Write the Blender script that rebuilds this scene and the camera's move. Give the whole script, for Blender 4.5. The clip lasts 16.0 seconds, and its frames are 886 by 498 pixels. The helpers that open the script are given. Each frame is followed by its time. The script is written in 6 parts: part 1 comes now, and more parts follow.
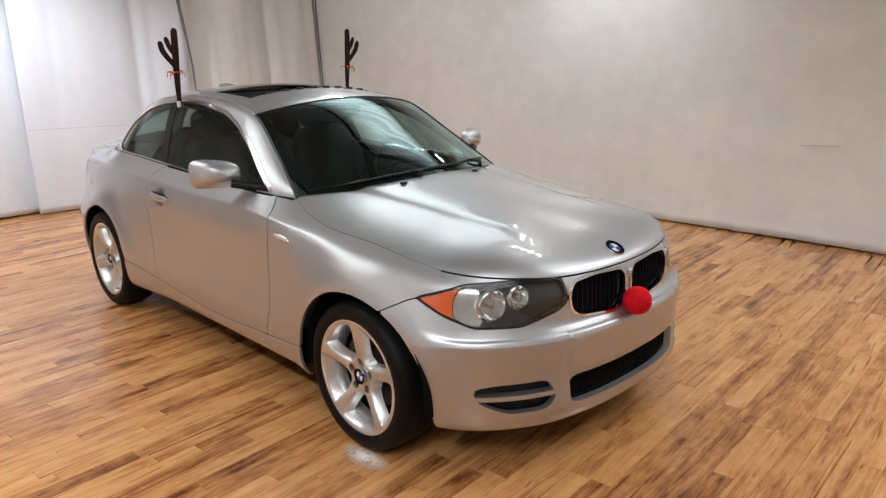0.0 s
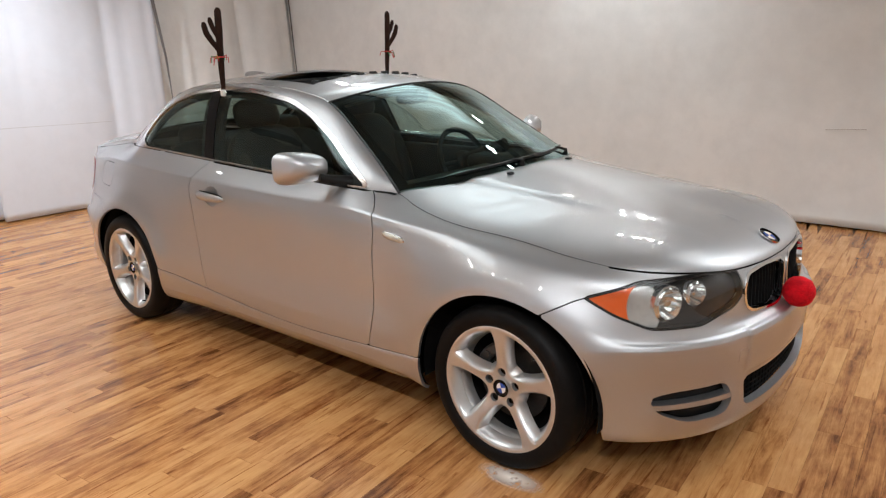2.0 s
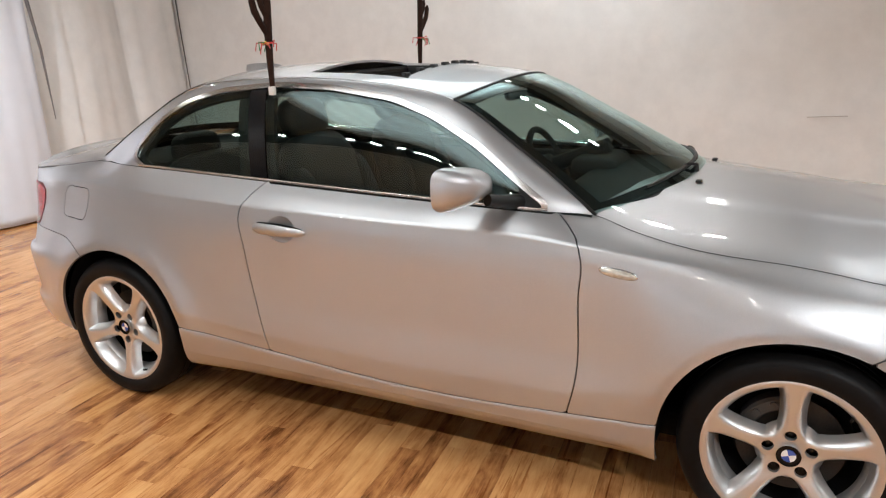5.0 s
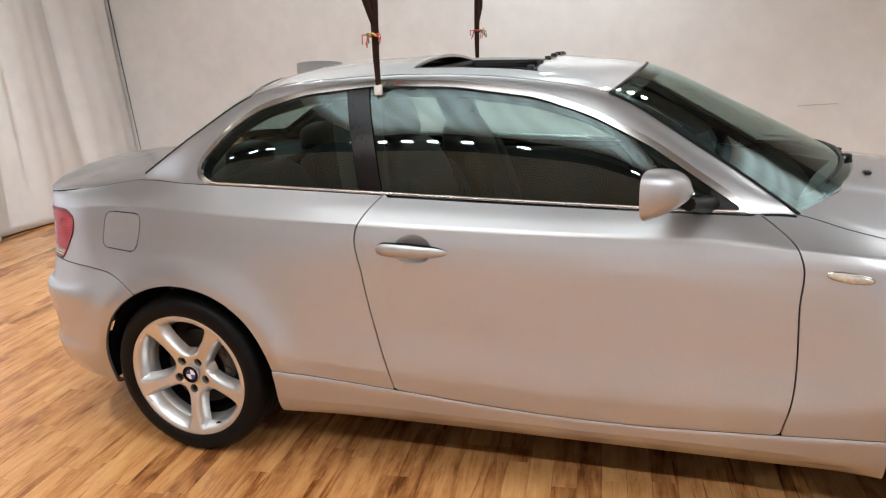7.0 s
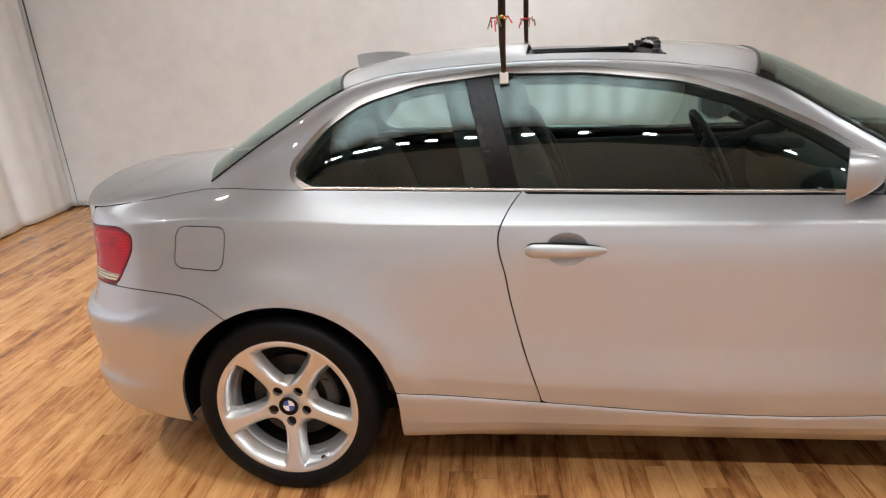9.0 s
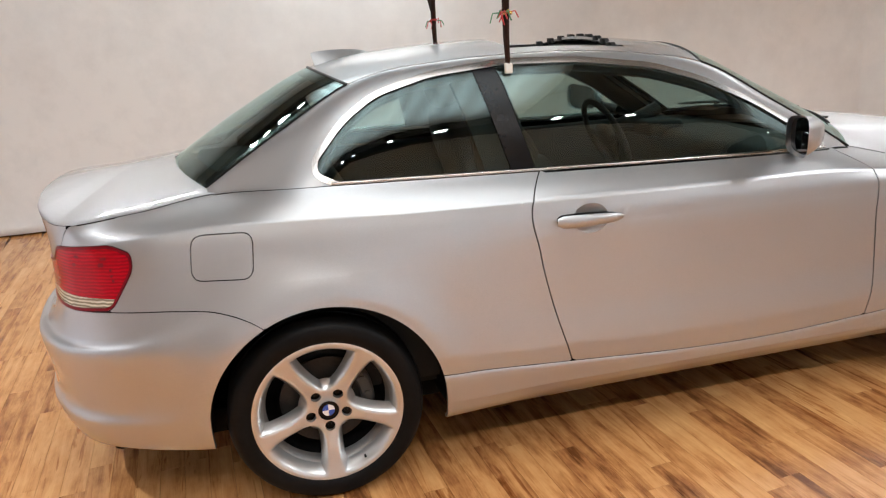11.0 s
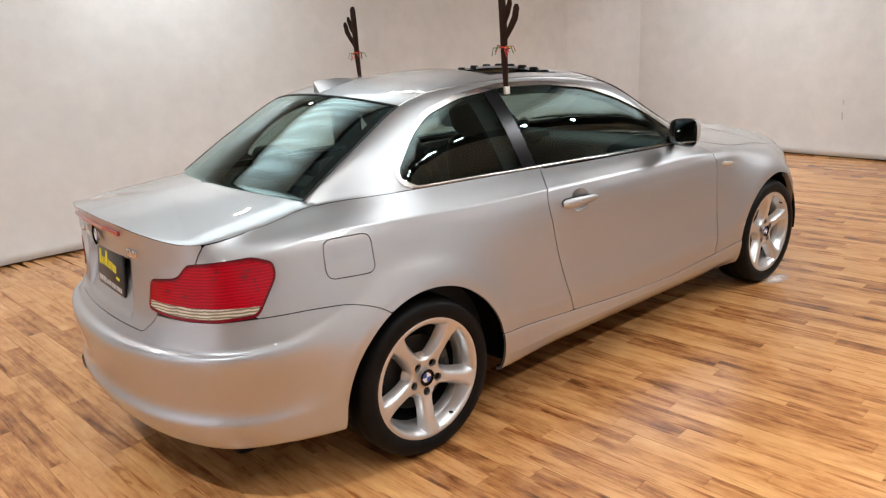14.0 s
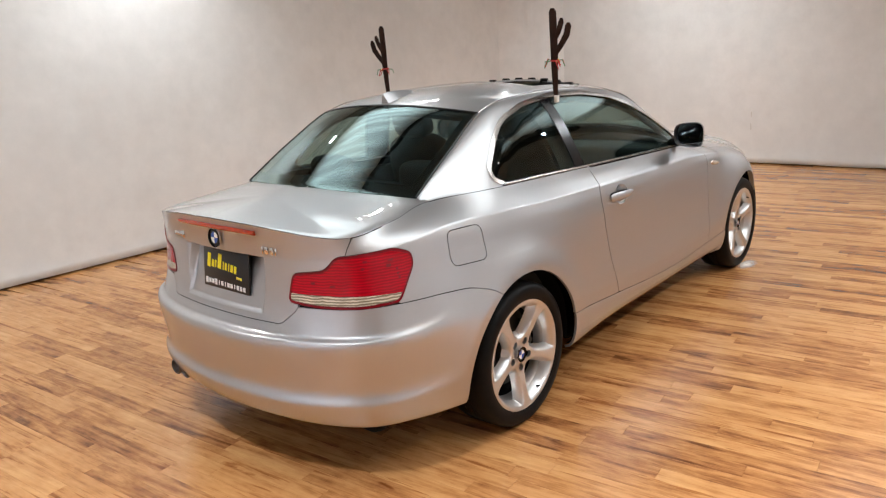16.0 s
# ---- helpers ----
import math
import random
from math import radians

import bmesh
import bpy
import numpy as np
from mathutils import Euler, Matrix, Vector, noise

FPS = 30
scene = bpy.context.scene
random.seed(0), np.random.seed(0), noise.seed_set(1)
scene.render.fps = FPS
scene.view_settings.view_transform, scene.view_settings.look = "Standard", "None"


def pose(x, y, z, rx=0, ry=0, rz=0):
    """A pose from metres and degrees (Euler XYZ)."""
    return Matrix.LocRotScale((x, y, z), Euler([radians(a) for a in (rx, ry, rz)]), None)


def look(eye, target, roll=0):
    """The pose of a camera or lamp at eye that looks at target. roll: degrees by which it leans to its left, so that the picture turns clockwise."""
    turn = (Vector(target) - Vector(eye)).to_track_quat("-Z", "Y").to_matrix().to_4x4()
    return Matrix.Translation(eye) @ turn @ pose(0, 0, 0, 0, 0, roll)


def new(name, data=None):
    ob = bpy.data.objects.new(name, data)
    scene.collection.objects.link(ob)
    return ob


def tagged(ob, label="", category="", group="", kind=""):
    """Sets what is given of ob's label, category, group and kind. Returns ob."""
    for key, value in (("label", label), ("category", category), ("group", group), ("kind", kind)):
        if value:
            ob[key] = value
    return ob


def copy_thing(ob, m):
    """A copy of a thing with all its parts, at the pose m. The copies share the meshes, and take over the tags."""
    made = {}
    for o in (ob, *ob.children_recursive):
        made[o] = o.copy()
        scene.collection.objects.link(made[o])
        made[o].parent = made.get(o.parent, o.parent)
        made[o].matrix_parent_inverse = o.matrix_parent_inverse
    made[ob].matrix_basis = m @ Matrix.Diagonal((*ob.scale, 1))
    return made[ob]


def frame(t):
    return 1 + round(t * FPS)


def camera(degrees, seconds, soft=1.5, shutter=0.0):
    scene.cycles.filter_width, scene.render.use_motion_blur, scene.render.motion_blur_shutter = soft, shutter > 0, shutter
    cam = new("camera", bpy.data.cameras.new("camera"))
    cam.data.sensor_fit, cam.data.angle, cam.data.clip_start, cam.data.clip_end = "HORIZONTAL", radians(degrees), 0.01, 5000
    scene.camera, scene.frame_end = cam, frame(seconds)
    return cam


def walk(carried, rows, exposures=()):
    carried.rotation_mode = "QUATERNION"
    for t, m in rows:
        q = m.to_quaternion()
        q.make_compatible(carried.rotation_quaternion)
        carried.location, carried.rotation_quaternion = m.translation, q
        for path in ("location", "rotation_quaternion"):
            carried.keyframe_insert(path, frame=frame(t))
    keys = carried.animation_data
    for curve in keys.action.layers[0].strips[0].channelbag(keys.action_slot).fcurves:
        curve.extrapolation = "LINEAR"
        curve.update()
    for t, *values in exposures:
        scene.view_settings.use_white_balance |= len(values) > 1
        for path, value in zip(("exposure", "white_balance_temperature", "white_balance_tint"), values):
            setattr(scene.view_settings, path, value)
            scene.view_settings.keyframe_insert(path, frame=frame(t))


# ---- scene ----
cam = camera(62.7, 16.0, soft=1.25)
PATH = [
    (0, (4.857, -2.431, 1.561), (3.458, -1.099, 1.043), -1.4),
    (0.5, (4.674, -2.52, 1.531), (3.313, -1.149, 1.015), -1.6),
    (1, (4.478, -2.58, 1.509), (3.146, -1.179, 0.995), -1.7),
    (1.5, (4.294, -2.658, 1.489), (2.986, -1.236, 0.971), -1.9),
    (2, (4.074, -2.773, 1.506), (2.821, -1.308, 0.974), -1.8),
    (2.5, (3.84, -2.812, 1.489), (2.625, -1.315, 0.956), -2.0),
    (3, (3.602, -2.821, 1.501), (2.423, -1.296, 0.967), -2.1),
    (3.5, (3.371, -2.855, 1.493), (2.216, -1.313, 0.956), -2.3),
    (4, (3.138, -2.87, 1.499), (2.039, -1.291, 0.954), -2.4),
    (4.2, (3.025, -2.883, 1.497), (1.982, -1.267, 0.948), -2.2),
    (6.5, (1.93, -2.885, 1.496), (1.265, -1.086, 0.931), -2.9),
    (7, (1.697, -2.898, 1.486), (1.099, -1.075, 0.921), -3.0),
    (7.5, (1.461, -2.924, 1.479), (0.934, -1.081, 0.906), -3.1),
    (8, (1.257, -2.909, 1.469), (0.793, -1.048, 0.903), -3.3),
    (8.5, (1.037, -2.891, 1.48), (0.662, -1.012, 0.906), -3.3),
    (8.7, (0.976, -2.885, 1.474), (0.62, -1.002, 0.899), -3.5),
    (10.8, (0.0, -2.944, 1.465), (0.399, -1.072, 0.884), -3.6),
    (11, (-0.089, -2.951, 1.466), (0.349, -1.089, 0.881), -3.7),
    (11.5, (-0.327, -2.948, 1.475), (0.245, -1.123, 0.89), -3.6),
    (12, (-0.573, -2.938, 1.494), (0.144, -1.163, 0.913), -3.6),
    (12.5, (-0.823, -2.938, 1.509), (0.043, -1.231, 0.93), -3.6),
    (13, (-1.036, -2.893, 1.512), (-0.021, -1.268, 0.938), -3.5),
    (13.5, (-1.269, -2.844, 1.536), (-0.132, -1.299, 0.968), -3.4),
    (14, (-1.535, -2.835, 1.558), (-0.314, -1.353, 0.996), -3.4),
    (14.5, (-1.743, -2.796, 1.55), (-0.46, -1.364, 1.0), -3.5),
    (15, (-1.971, -2.689, 1.56), (-0.63, -1.309, 1.015), -3.4),
    (15.5, (-2.156, -2.6, 1.555), (-0.754, -1.274, 1.03), -3.6),
    (16, (-2.353, -2.475, 1.562), (-0.896, -1.206, 1.044), -3.6),
]
walk(cam, [(t, look(eye, target, roll)) for t, eye, target, roll in PATH], exposures=[(0, -0.20), (3, -0.14), (4.2, 0.0), (7, 0.10), (11, 0.10), (16, 0.03)])

# ---- light ----
world = bpy.data.worlds.new("world")
world.use_nodes = True
world.node_tree.nodes["Background"].inputs[0].default_value = (0.9, 0.95, 1.0, 1)
world.node_tree.nodes["Background"].inputs[1].default_value = 0.02
scene.world = world


# ---- materials ----
def mat_new(name):
    m = bpy.data.materials.new(name)
    m.use_nodes = True
    nt = m.node_tree
    return m, nt, nt.nodes["Principled BSDF"]


def link(nt, a, ao, b, bi):
    nt.links.new(a.outputs[ao], b.inputs[bi])


def ramp(nt, stops):
    r = nt.nodes.new("ShaderNodeValToRGB")
    while len(r.color_ramp.elements) < len(stops):
        r.color_ramp.elements.new(0.5)
    for e, (p, c) in zip(r.color_ramp.elements, stops):
        e.position, e.color = p, (*c, 1)
    return r


def noise_node(nt, scale, detail=4, rough=0.55, vec=None):
    n = nt.nodes.new("ShaderNodeTexNoise")
    n.inputs["Scale"].default_value, n.inputs["Detail"].default_value, n.inputs["Roughness"].default_value = scale, detail, rough
    if vec:
        link(nt, vec[0], vec[1], n, "Vector")
    return n


def position(nt):
    g = nt.nodes.new("ShaderNodeNewGeometry")
    return (g, "Position")


def bump(nt, b, src, out, strength, dist=0.002):
    n = nt.nodes.new("ShaderNodeBump")
    n.inputs["Strength"].default_value, n.inputs["Distance"].default_value = strength, dist
    link(nt, src, out, n, "Height")
    link(nt, n, "Normal", b, "Normal")
    return n


def simple(name, col, rough=0.5, metal=0.0, coat=0.0, vary=0.12, scale=30, bumps=0.0, spec=0.5, coat_rough=0.03):
    """A surface with two scales of tone variation, uneven gloss and fine relief."""
    m, nt, b = mat_new(name)
    p = position(nt)
    n1, n2 = noise_node(nt, scale, 5, 0.6, p), noise_node(nt, scale * 0.12, 3, 0.5, p)
    mx = nt.nodes.new("ShaderNodeMath")
    mx.operation = "ADD"
    link(nt, n1, "Fac", mx, 0)
    link(nt, n2, "Fac", mx, 1)
    lo, hi = [c * (1 - vary) for c in col], [min(1, c * (1 + vary)) for c in col]
    r = ramp(nt, [(0.35, lo), (0.65, hi)])
    half = nt.nodes.new("ShaderNodeMath")
    half.operation = "MULTIPLY"
    half.inputs[1].default_value = 0.5
    link(nt, mx, 0, half, 0)
    link(nt, half, 0, r, 0)
    link(nt, r, 0, b, "Base Color")
    rr = nt.nodes.new("ShaderNodeMapRange")
    rr.inputs["To Min"].default_value, rr.inputs["To Max"].default_value = max(0.01, rough * 0.85), min(1, rough * 1.15)
    link(nt, n2, "Fac", rr, "Value")
    link(nt, rr, 0, b, "Roughness")
    b.inputs["Metallic"].default_value = metal
    b.inputs["Coat Weight"].default_value = coat
    b.inputs["Coat Roughness"].default_value = coat_rough
    b.inputs["Specular IOR Level"].default_value = spec
    if bumps:
        bump(nt, b, n1, "Fac", bumps)
    return m


def paint_material():
    m, nt, b = mat_new("silver_paint")
    p = position(nt)
    fl = noise_node(nt, 900, 2, 0.7, p)
    big = noise_node(nt, 1.3, 3, 0.5, p)
    r = ramp(nt, [(0.3, (0.40, 0.405, 0.415)), (0.7, (0.61, 0.615, 0.63))])
    link(nt, fl, "Fac", r, 0)
    link(nt, r, 0, b, "Base Color")
    rr = nt.nodes.new("ShaderNodeMapRange")
    rr.inputs["To Min"].default_value, rr.inputs["To Max"].default_value = 0.42, 0.47
    link(nt, big, "Fac", rr, "Value")
    link(nt, rr, 0, b, "Roughness")
    b.inputs["Metallic"].default_value = 0.90
    b.inputs["Coat Weight"].default_value = 1.0
    b.inputs["Coat Roughness"].default_value = 0.012
    return m


def glass_material(name, tint, ior=1.5, rough=0.0, sheen=(1.0, 1.0, 1.0)):
    """Thin sheet glass: a tinted clear pane with a mirror gloss that grows at grazing angles."""
    m = bpy.data.materials.new(name)
    m.use_nodes = True
    nt = m.node_tree
    nt.nodes.clear()
    out = nt.nodes.new("ShaderNodeOutputMaterial")
    mix = nt.nodes.new("ShaderNodeMixShader")
    tr, gl, fr = nt.nodes.new("ShaderNodeBsdfTransparent"), nt.nodes.new("ShaderNodeBsdfGlossy"), nt.nodes.new("ShaderNodeLayerWeight")
    n = noise_node(nt, 6, 3, 0.5, position(nt))
    r = ramp(nt, [(0.3, [c * 0.96 for c in tint]), (0.7, tint)])
    link(nt, n, "Fac", r, 0)
    link(nt, r, 0, tr, "Color")
    gl.inputs["Roughness"].default_value = rough
    gl.inputs["Color"].default_value = (*sheen, 1)
    # both faces of a thin sheet reflect alike: little head-on, all at a grazing angle
    fr.inputs["Blend"].default_value = 0.5
    pw = nt.nodes.new("ShaderNodeMath")
    pw.operation = "POWER"
    pw.inputs[1].default_value = 4.2
    link(nt, fr, "Facing", pw, 0)
    f0 = ((ior - 1) / (ior + 1)) ** 2 * 1.6
    mr = nt.nodes.new("ShaderNodeMapRange")
    mr.inputs["To Min"].default_value, mr.inputs["To Max"].default_value = f0, 1.0
    link(nt, pw, 0, mr, "Value")
    link(nt, mr, 0, mix, 0)
    link(nt, tr, 0, mix, 1)
    link(nt, gl, 0, mix, 2)
    link(nt, mix, 0, out, 0)
    return m


PAINT = paint_material()
GLASS = glass_material("tinted_glass", (0.53, 0.645, 0.615), 1.55, sheen=(0.80, 1.0, 0.99))
LENS = glass_material("clear_lens", (0.93, 0.95, 0.95), 1.5)
BLACK = simple("black_plastic", (0.008, 0.008, 0.008), 0.4, vary=0.3, scale=60, spec=0.25)
GLOSSBLACK = simple("gloss_black_trim", (0.006, 0.006, 0.007), 0.22, vary=0.3, spec=0.25)
RUBBER = simple("tyre_rubber", (0.0055, 0.005, 0.005), 0.5, vary=0.35, scale=40, bumps=0.1, spec=0.14)
DARK = simple("dark_underbody", (0.006, 0.0055, 0.0055), 0.9, spec=0.1, vary=0.3)
ALLOY = simple("silver_alloy", (0.66, 0.66, 0.66), 0.30, metal=0.8, coat=0.3, vary=0.03, scale=20)
# the alloy again but greyer: shade inside the rim is put into this colour
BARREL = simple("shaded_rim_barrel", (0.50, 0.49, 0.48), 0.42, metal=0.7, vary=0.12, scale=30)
CHROME = simple("chrome", (0.80, 0.80, 0.80), 0.08, metal=1.0, vary=0.03)
SATIN = simple("satin_trim", (0.74, 0.73, 0.72), 0.22, metal=1.0, vary=0.03)
STEEL = simple("brake_steel", (0.035, 0.031, 0.028), 0.5, metal=0.5, vary=0.25, scale=120)
LAMPGREY = simple("lamp_housing_grey", (0.035, 0.034, 0.034), 0.35, metal=0.3, vary=0.15)
AMBER = simple("amber_reflector", (0.95, 0.15, 0.018), 0.3, vary=0.12, scale=90, coat=0.3)
REDDARK = simple("dark_red_lamp_plastic", (0.20, 0.003, 0.010), 0.3, vary=0.3, scale=70, coat=0.1, spec=0.2)
REFLECT = simple("bright_reflector", (0.88, 0.88, 0.87), 0.10, metal=0.9, vary=0.05, scale=60)
RIBREFLECT = simple("ribbed_reflector", (0.86, 0.85, 0.83), 0.20, metal=0.65, vary=0.3, scale=70, bumps=0.7)
LEATHER = simple("dark_leather", (0.014, 0.014, 0.014), 0.55, vary=0.25, scale=160, bumps=0.12, spec=0.25)
CABIN = simple("dark_cabin_plastic", (0.018, 0.019, 0.019), 0.6, spec=0.25, vary=0.2, scale=200, bumps=0.1)
LINER = simple("grey_headlining", (0.10, 0.10, 0.098), 0.95, vary=0.08, scale=200)
SMOKE = simple("dark_mirror_glass", (0.16, 0.165, 0.17), 0.02, metal=1.0, vary=0.02)
BLUE = simple("badge_blue", (0.03, 0.09, 0.40), 0.15, vary=0.05, coat=1.0)
WHITEP = simple("badge_white", (0.8, 0.8, 0.8), 0.2, vary=0.03, coat=1.0)
YELLOW = simple("plate_yellow", (0.85, 0.72, 0.02), 0.4, vary=0.05)
PLATEBLACK = simple("plate_black", (0.010, 0.010, 0.011), 0.3, vary=0.2)
FELT = simple("brown_felt", (0.030, 0.013, 0.008), 0.95, vary=0.35, scale=220, bumps=0.6, spec=0.2)
POM = simple("red_plush", (0.62, 0.004, 0.012), 0.9, vary=0.35, scale=260, bumps=0.9, spec=0.2)
RIBBON = simple("red_ribbon", (0.55, 0.02, 0.02), 0.5, vary=0.2)
GREENRIB = simple("green_ribbon", (0.02, 0.22, 0.08), 0.5, vary=0.2)
GOLD = simple("gold_bell", (0.75, 0.55, 0.18), 0.25, metal=1.0, vary=0.1)
CLIPW = simple("white_clip_plastic", (0.75, 0.74, 0.70), 0.4, vary=0.05)


# ---- mesh helpers ----
def smooth_spline(xs, ys):
    """Smooth cubic (Catmull-Rom by chord) through the knots; arrays in, arrays out."""
    xs, ys = np.array(xs, float), np.array(ys, float)
    h = np.diff(xs)
    d = (np.diff(ys.T).T / (h[:, None] if ys.ndim == 2 else h))
    m = np.empty_like(ys)
    m[0], m[-1] = d[0], d[-1]
    if ys.ndim == 2:
        m[1:-1] = (d[:-1] * h[1:, None] + d[1:] * h[:-1, None]) / (h[1:] + h[:-1])[:, None]
    else:
        m[1:-1] = (d[:-1] * h[1:] + d[1:] * h[:-1]) / (h[1:] + h[:-1])

    def f(x):
        x = np.asarray(x, float)
        i = np.clip(np.searchsorted(xs, x) - 1, 0, len(xs) - 2)
        t = np.clip((x - xs[i]) / h[i], 0.0, 1.0)
        hh = h[i]
        if ys.ndim == 2:
            t, hh = t[..., None], hh[..., None]
        a, b = (1 + 2 * t) * (1 - t) ** 2, t * (1 - t) ** 2
        c, e = t * t * (3 - 2 * t), t * t * (t - 1)
        return a * ys[i] + b * hh * m[i] + c * ys[i + 1] + e * hh * m[i + 1]
    return f


def mesh_from(name, verts, faces, mat, normals=None, smooth=True):
    me = bpy.data.meshes.new(name)
    me.from_pydata([tuple(map(float, v)) for v in verts], [], faces)
    me.materials.append(mat)
    if smooth:
        me.polygons.foreach_set("use_smooth", [True] * len(me.polygons))
    if normals is not None:
        me.normals_split_custom_set_from_vertices([tuple(map(float, n)) for n in normals])
    me.update()
    return me


def put(name, me, parent=None, label="", m=None):
    ob = new(name, me)
    if parent is not None:
        ob.parent = parent
    if m is not None:
        ob.matrix_basis = m
    if label:
        tagged(ob, label)
    return ob


def part(name, bm, mat, parent=None, label="", smooth=True, m=None, angle=40):
    """Links a bmesh as one mesh object under a thing or a part."""
    me = bpy.data.meshes.new(name)
    bmesh.ops.recalc_face_normals(bm, faces=bm.faces)
    if smooth:
        for f in bm.faces:
            f.smooth = True
        for e in bm.edges:
            if len(e.link_faces) == 2 and e.calc_face_angle(0) > radians(angle):
                e.smooth = False
    bm.to_mesh(me)
    bm.free()
    me.materials.append(mat)
    return put(name, me, parent, label, m)


def unit(v):
    return v / np.maximum(np.linalg.norm(v, axis=-1, keepdims=True), 1e-9)


CENTRE = np.array((1.25, 0.0, 0.62))


def patch(surf, us, vs, keep=None, flange=0.012, off=0.0, centre=CENTRE):
    """A sheet of the surface surf(u, v), trimmed where keep(points) is below zero, with its trimmed edges turned in by flange.
    Returns vertices, faces and normals."""
    us, vs = np.asarray(us, float), np.asarray(vs, float)
    uu, vv = np.meshgrid(us, vs, indexing="ij")

    def normal(u, v):
        e = 2e-4
        du = surf(u + e, v) - surf(u - e, v)
        dv = surf(u, v + e) - surf(u, v - e)
        return unit(np.cross(du, dv))

    P, N = surf(uu, vv), normal(uu, vv)
    sign = 1.0 if ((N * (P - centre)).sum(-1) > 0).mean() > 0.5 else -1.0
    K = keep(P) if keep else np.ones(uu.shape)
    K = np.where(np.abs(K) < 1e-7, 1e-7, K)
    nu, nv = uu.shape
    ids = -np.ones((nu, nv), int)
    inside = np.argwhere(K > 0)
    ids[K > 0] = np.arange(len(inside))
    cuts, cut_ab = {}, []
    faces, rims = [], []
    anyin = (K[:-1, :-1] > 0) | (K[1:, :-1] > 0) | (K[1:, 1:] > 0) | (K[:-1, 1:] > 0)
    base = len(inside)
    for i, j in np.argwhere(anyin):
        c = ((i, j), (i + 1, j), (i + 1, j + 1), (i, j + 1))
        k = [K[q] for q in c]
        if min(k) > 0:
            faces.append([ids[q] for q in c])
            continue
        poly, cutflag = [], []
        for a in range(4):
            p, q = c[a], c[(a + 1) % 4]
            if k[a] > 0:
                poly.append(ids[p])
                cutflag.append(False)
            if (k[a] > 0) != (k[(a + 1) % 4] > 0):
                key = (p, q) if p < q else (q, p)
                if key not in cuts:
                    cuts[key] = base + len(cut_ab)
                    cut_ab.append(key)
                poly.append(cuts[key])
                cutflag.append(True)
        if len(poly) >= 3:
            faces.append(poly)
            n = len(poly)
            for a in range(n):
                if cutflag[a] and cutflag[(a + 1) % n]:
                    rims.append((poly[a], poly[(a + 1) % n]))
    U, V = list(uu[K > 0]), list(vv[K > 0])
    if cut_ab:
        A = np.array([k[0] for k in cut_ab])
        B = np.array([k[1] for k in cut_ab])
        ua, va, ub, vb = uu[A[:, 0], A[:, 1]], vv[A[:, 0], A[:, 1]], uu[B[:, 0], B[:, 1]], vv[B[:, 0], B[:, 1]]
        ka, kb = K[A[:, 0], A[:, 1]], K[B[:, 0], B[:, 1]]
        lo, hi, kl, kh = np.zeros(len(A)), np.ones(len(A)), ka.copy(), kb.copy()
        t = kl / (kl - kh)
        for _ in range(4):
            km = keep(surf(ua + (ub - ua) * t, va + (vb - va) * t))
            same = (km > 0) == (kl > 0)
            lo, kl = np.where(same, t, lo), np.where(same, km, kl)
            hi, kh = np.where(same, hi, t), np.where(same, kh, km)
            t = np.clip(lo + (hi - lo) * np.clip(kl / np.where(np.abs(kl - kh) < 1e-12, 1, kl - kh), 0.02, 0.98), 0, 1)
        U += list(ua + (ub - ua) * t)
        V += list(va + (vb - va) * t)
    U, V = np.array(U), np.array(V)
    X, NN = surf(U, V), normal(U, V) * sign
    X = X + NN * off
    if sign < 0:
        faces = [f[::-1] for f in faces]
        rims = [(b, a) for a, b in rims]
    verts, norms = [X], [NN]
    if flange and rims:
        acc = {}
        for a, b in rims:
            n = np.cross(X[b] - X[a], NN[a])
            for q in (a, b):
                acc[q] = acc.get(q, 0) + n
        keys = list(acc)
        at = {q: len(X) + 2 * i for i, q in enumerate(keys)}
        for q in keys:
            n = acc[q] / max(np.linalg.norm(acc[q]), 1e-9)
            verts.append(np.array([X[q], X[q] - NN[q] * flange]))
            norms.append(np.array([n, n]))
        faces += [[at[b], at[a], at[a] + 1, at[b] + 1] for a, b in rims]
    return np.concatenate(verts), faces, np.concatenate(norms)


def largest(data):
    """The sheet without stray slivers: the biggest connected piece, with the rims that belong to it."""
    V, F, N = data
    key = {}
    ids = [key.setdefault(tuple(np.round(v, 5)), len(key)) for v in V]
    up = list(range(len(key)))

    def root(i):
        while up[i] != i:
            up[i] = up[up[i]]
            i = up[i]
        return i
    for f in F:
        r = root(ids[f[0]])
        for i in f[1:]:
            up[root(ids[i])] = r
    count = {}
    for f in F:
        r = root(ids[f[0]])
        count[r] = count.get(r, 0) + 1
    best = max(count, key=count.get)
    F = [f for f in F if root(ids[f[0]]) == best]
    used = sorted({i for f in F for i in f})
    at = {i: k for k, i in enumerate(used)}
    return V[used], [[at[i] for i in f] for f in F], N[used]


def mirrored(data):
    v, f, n = data
    k = np.array((1, -1, 1))
    return v * k, [q[::-1] for q in f], n * k


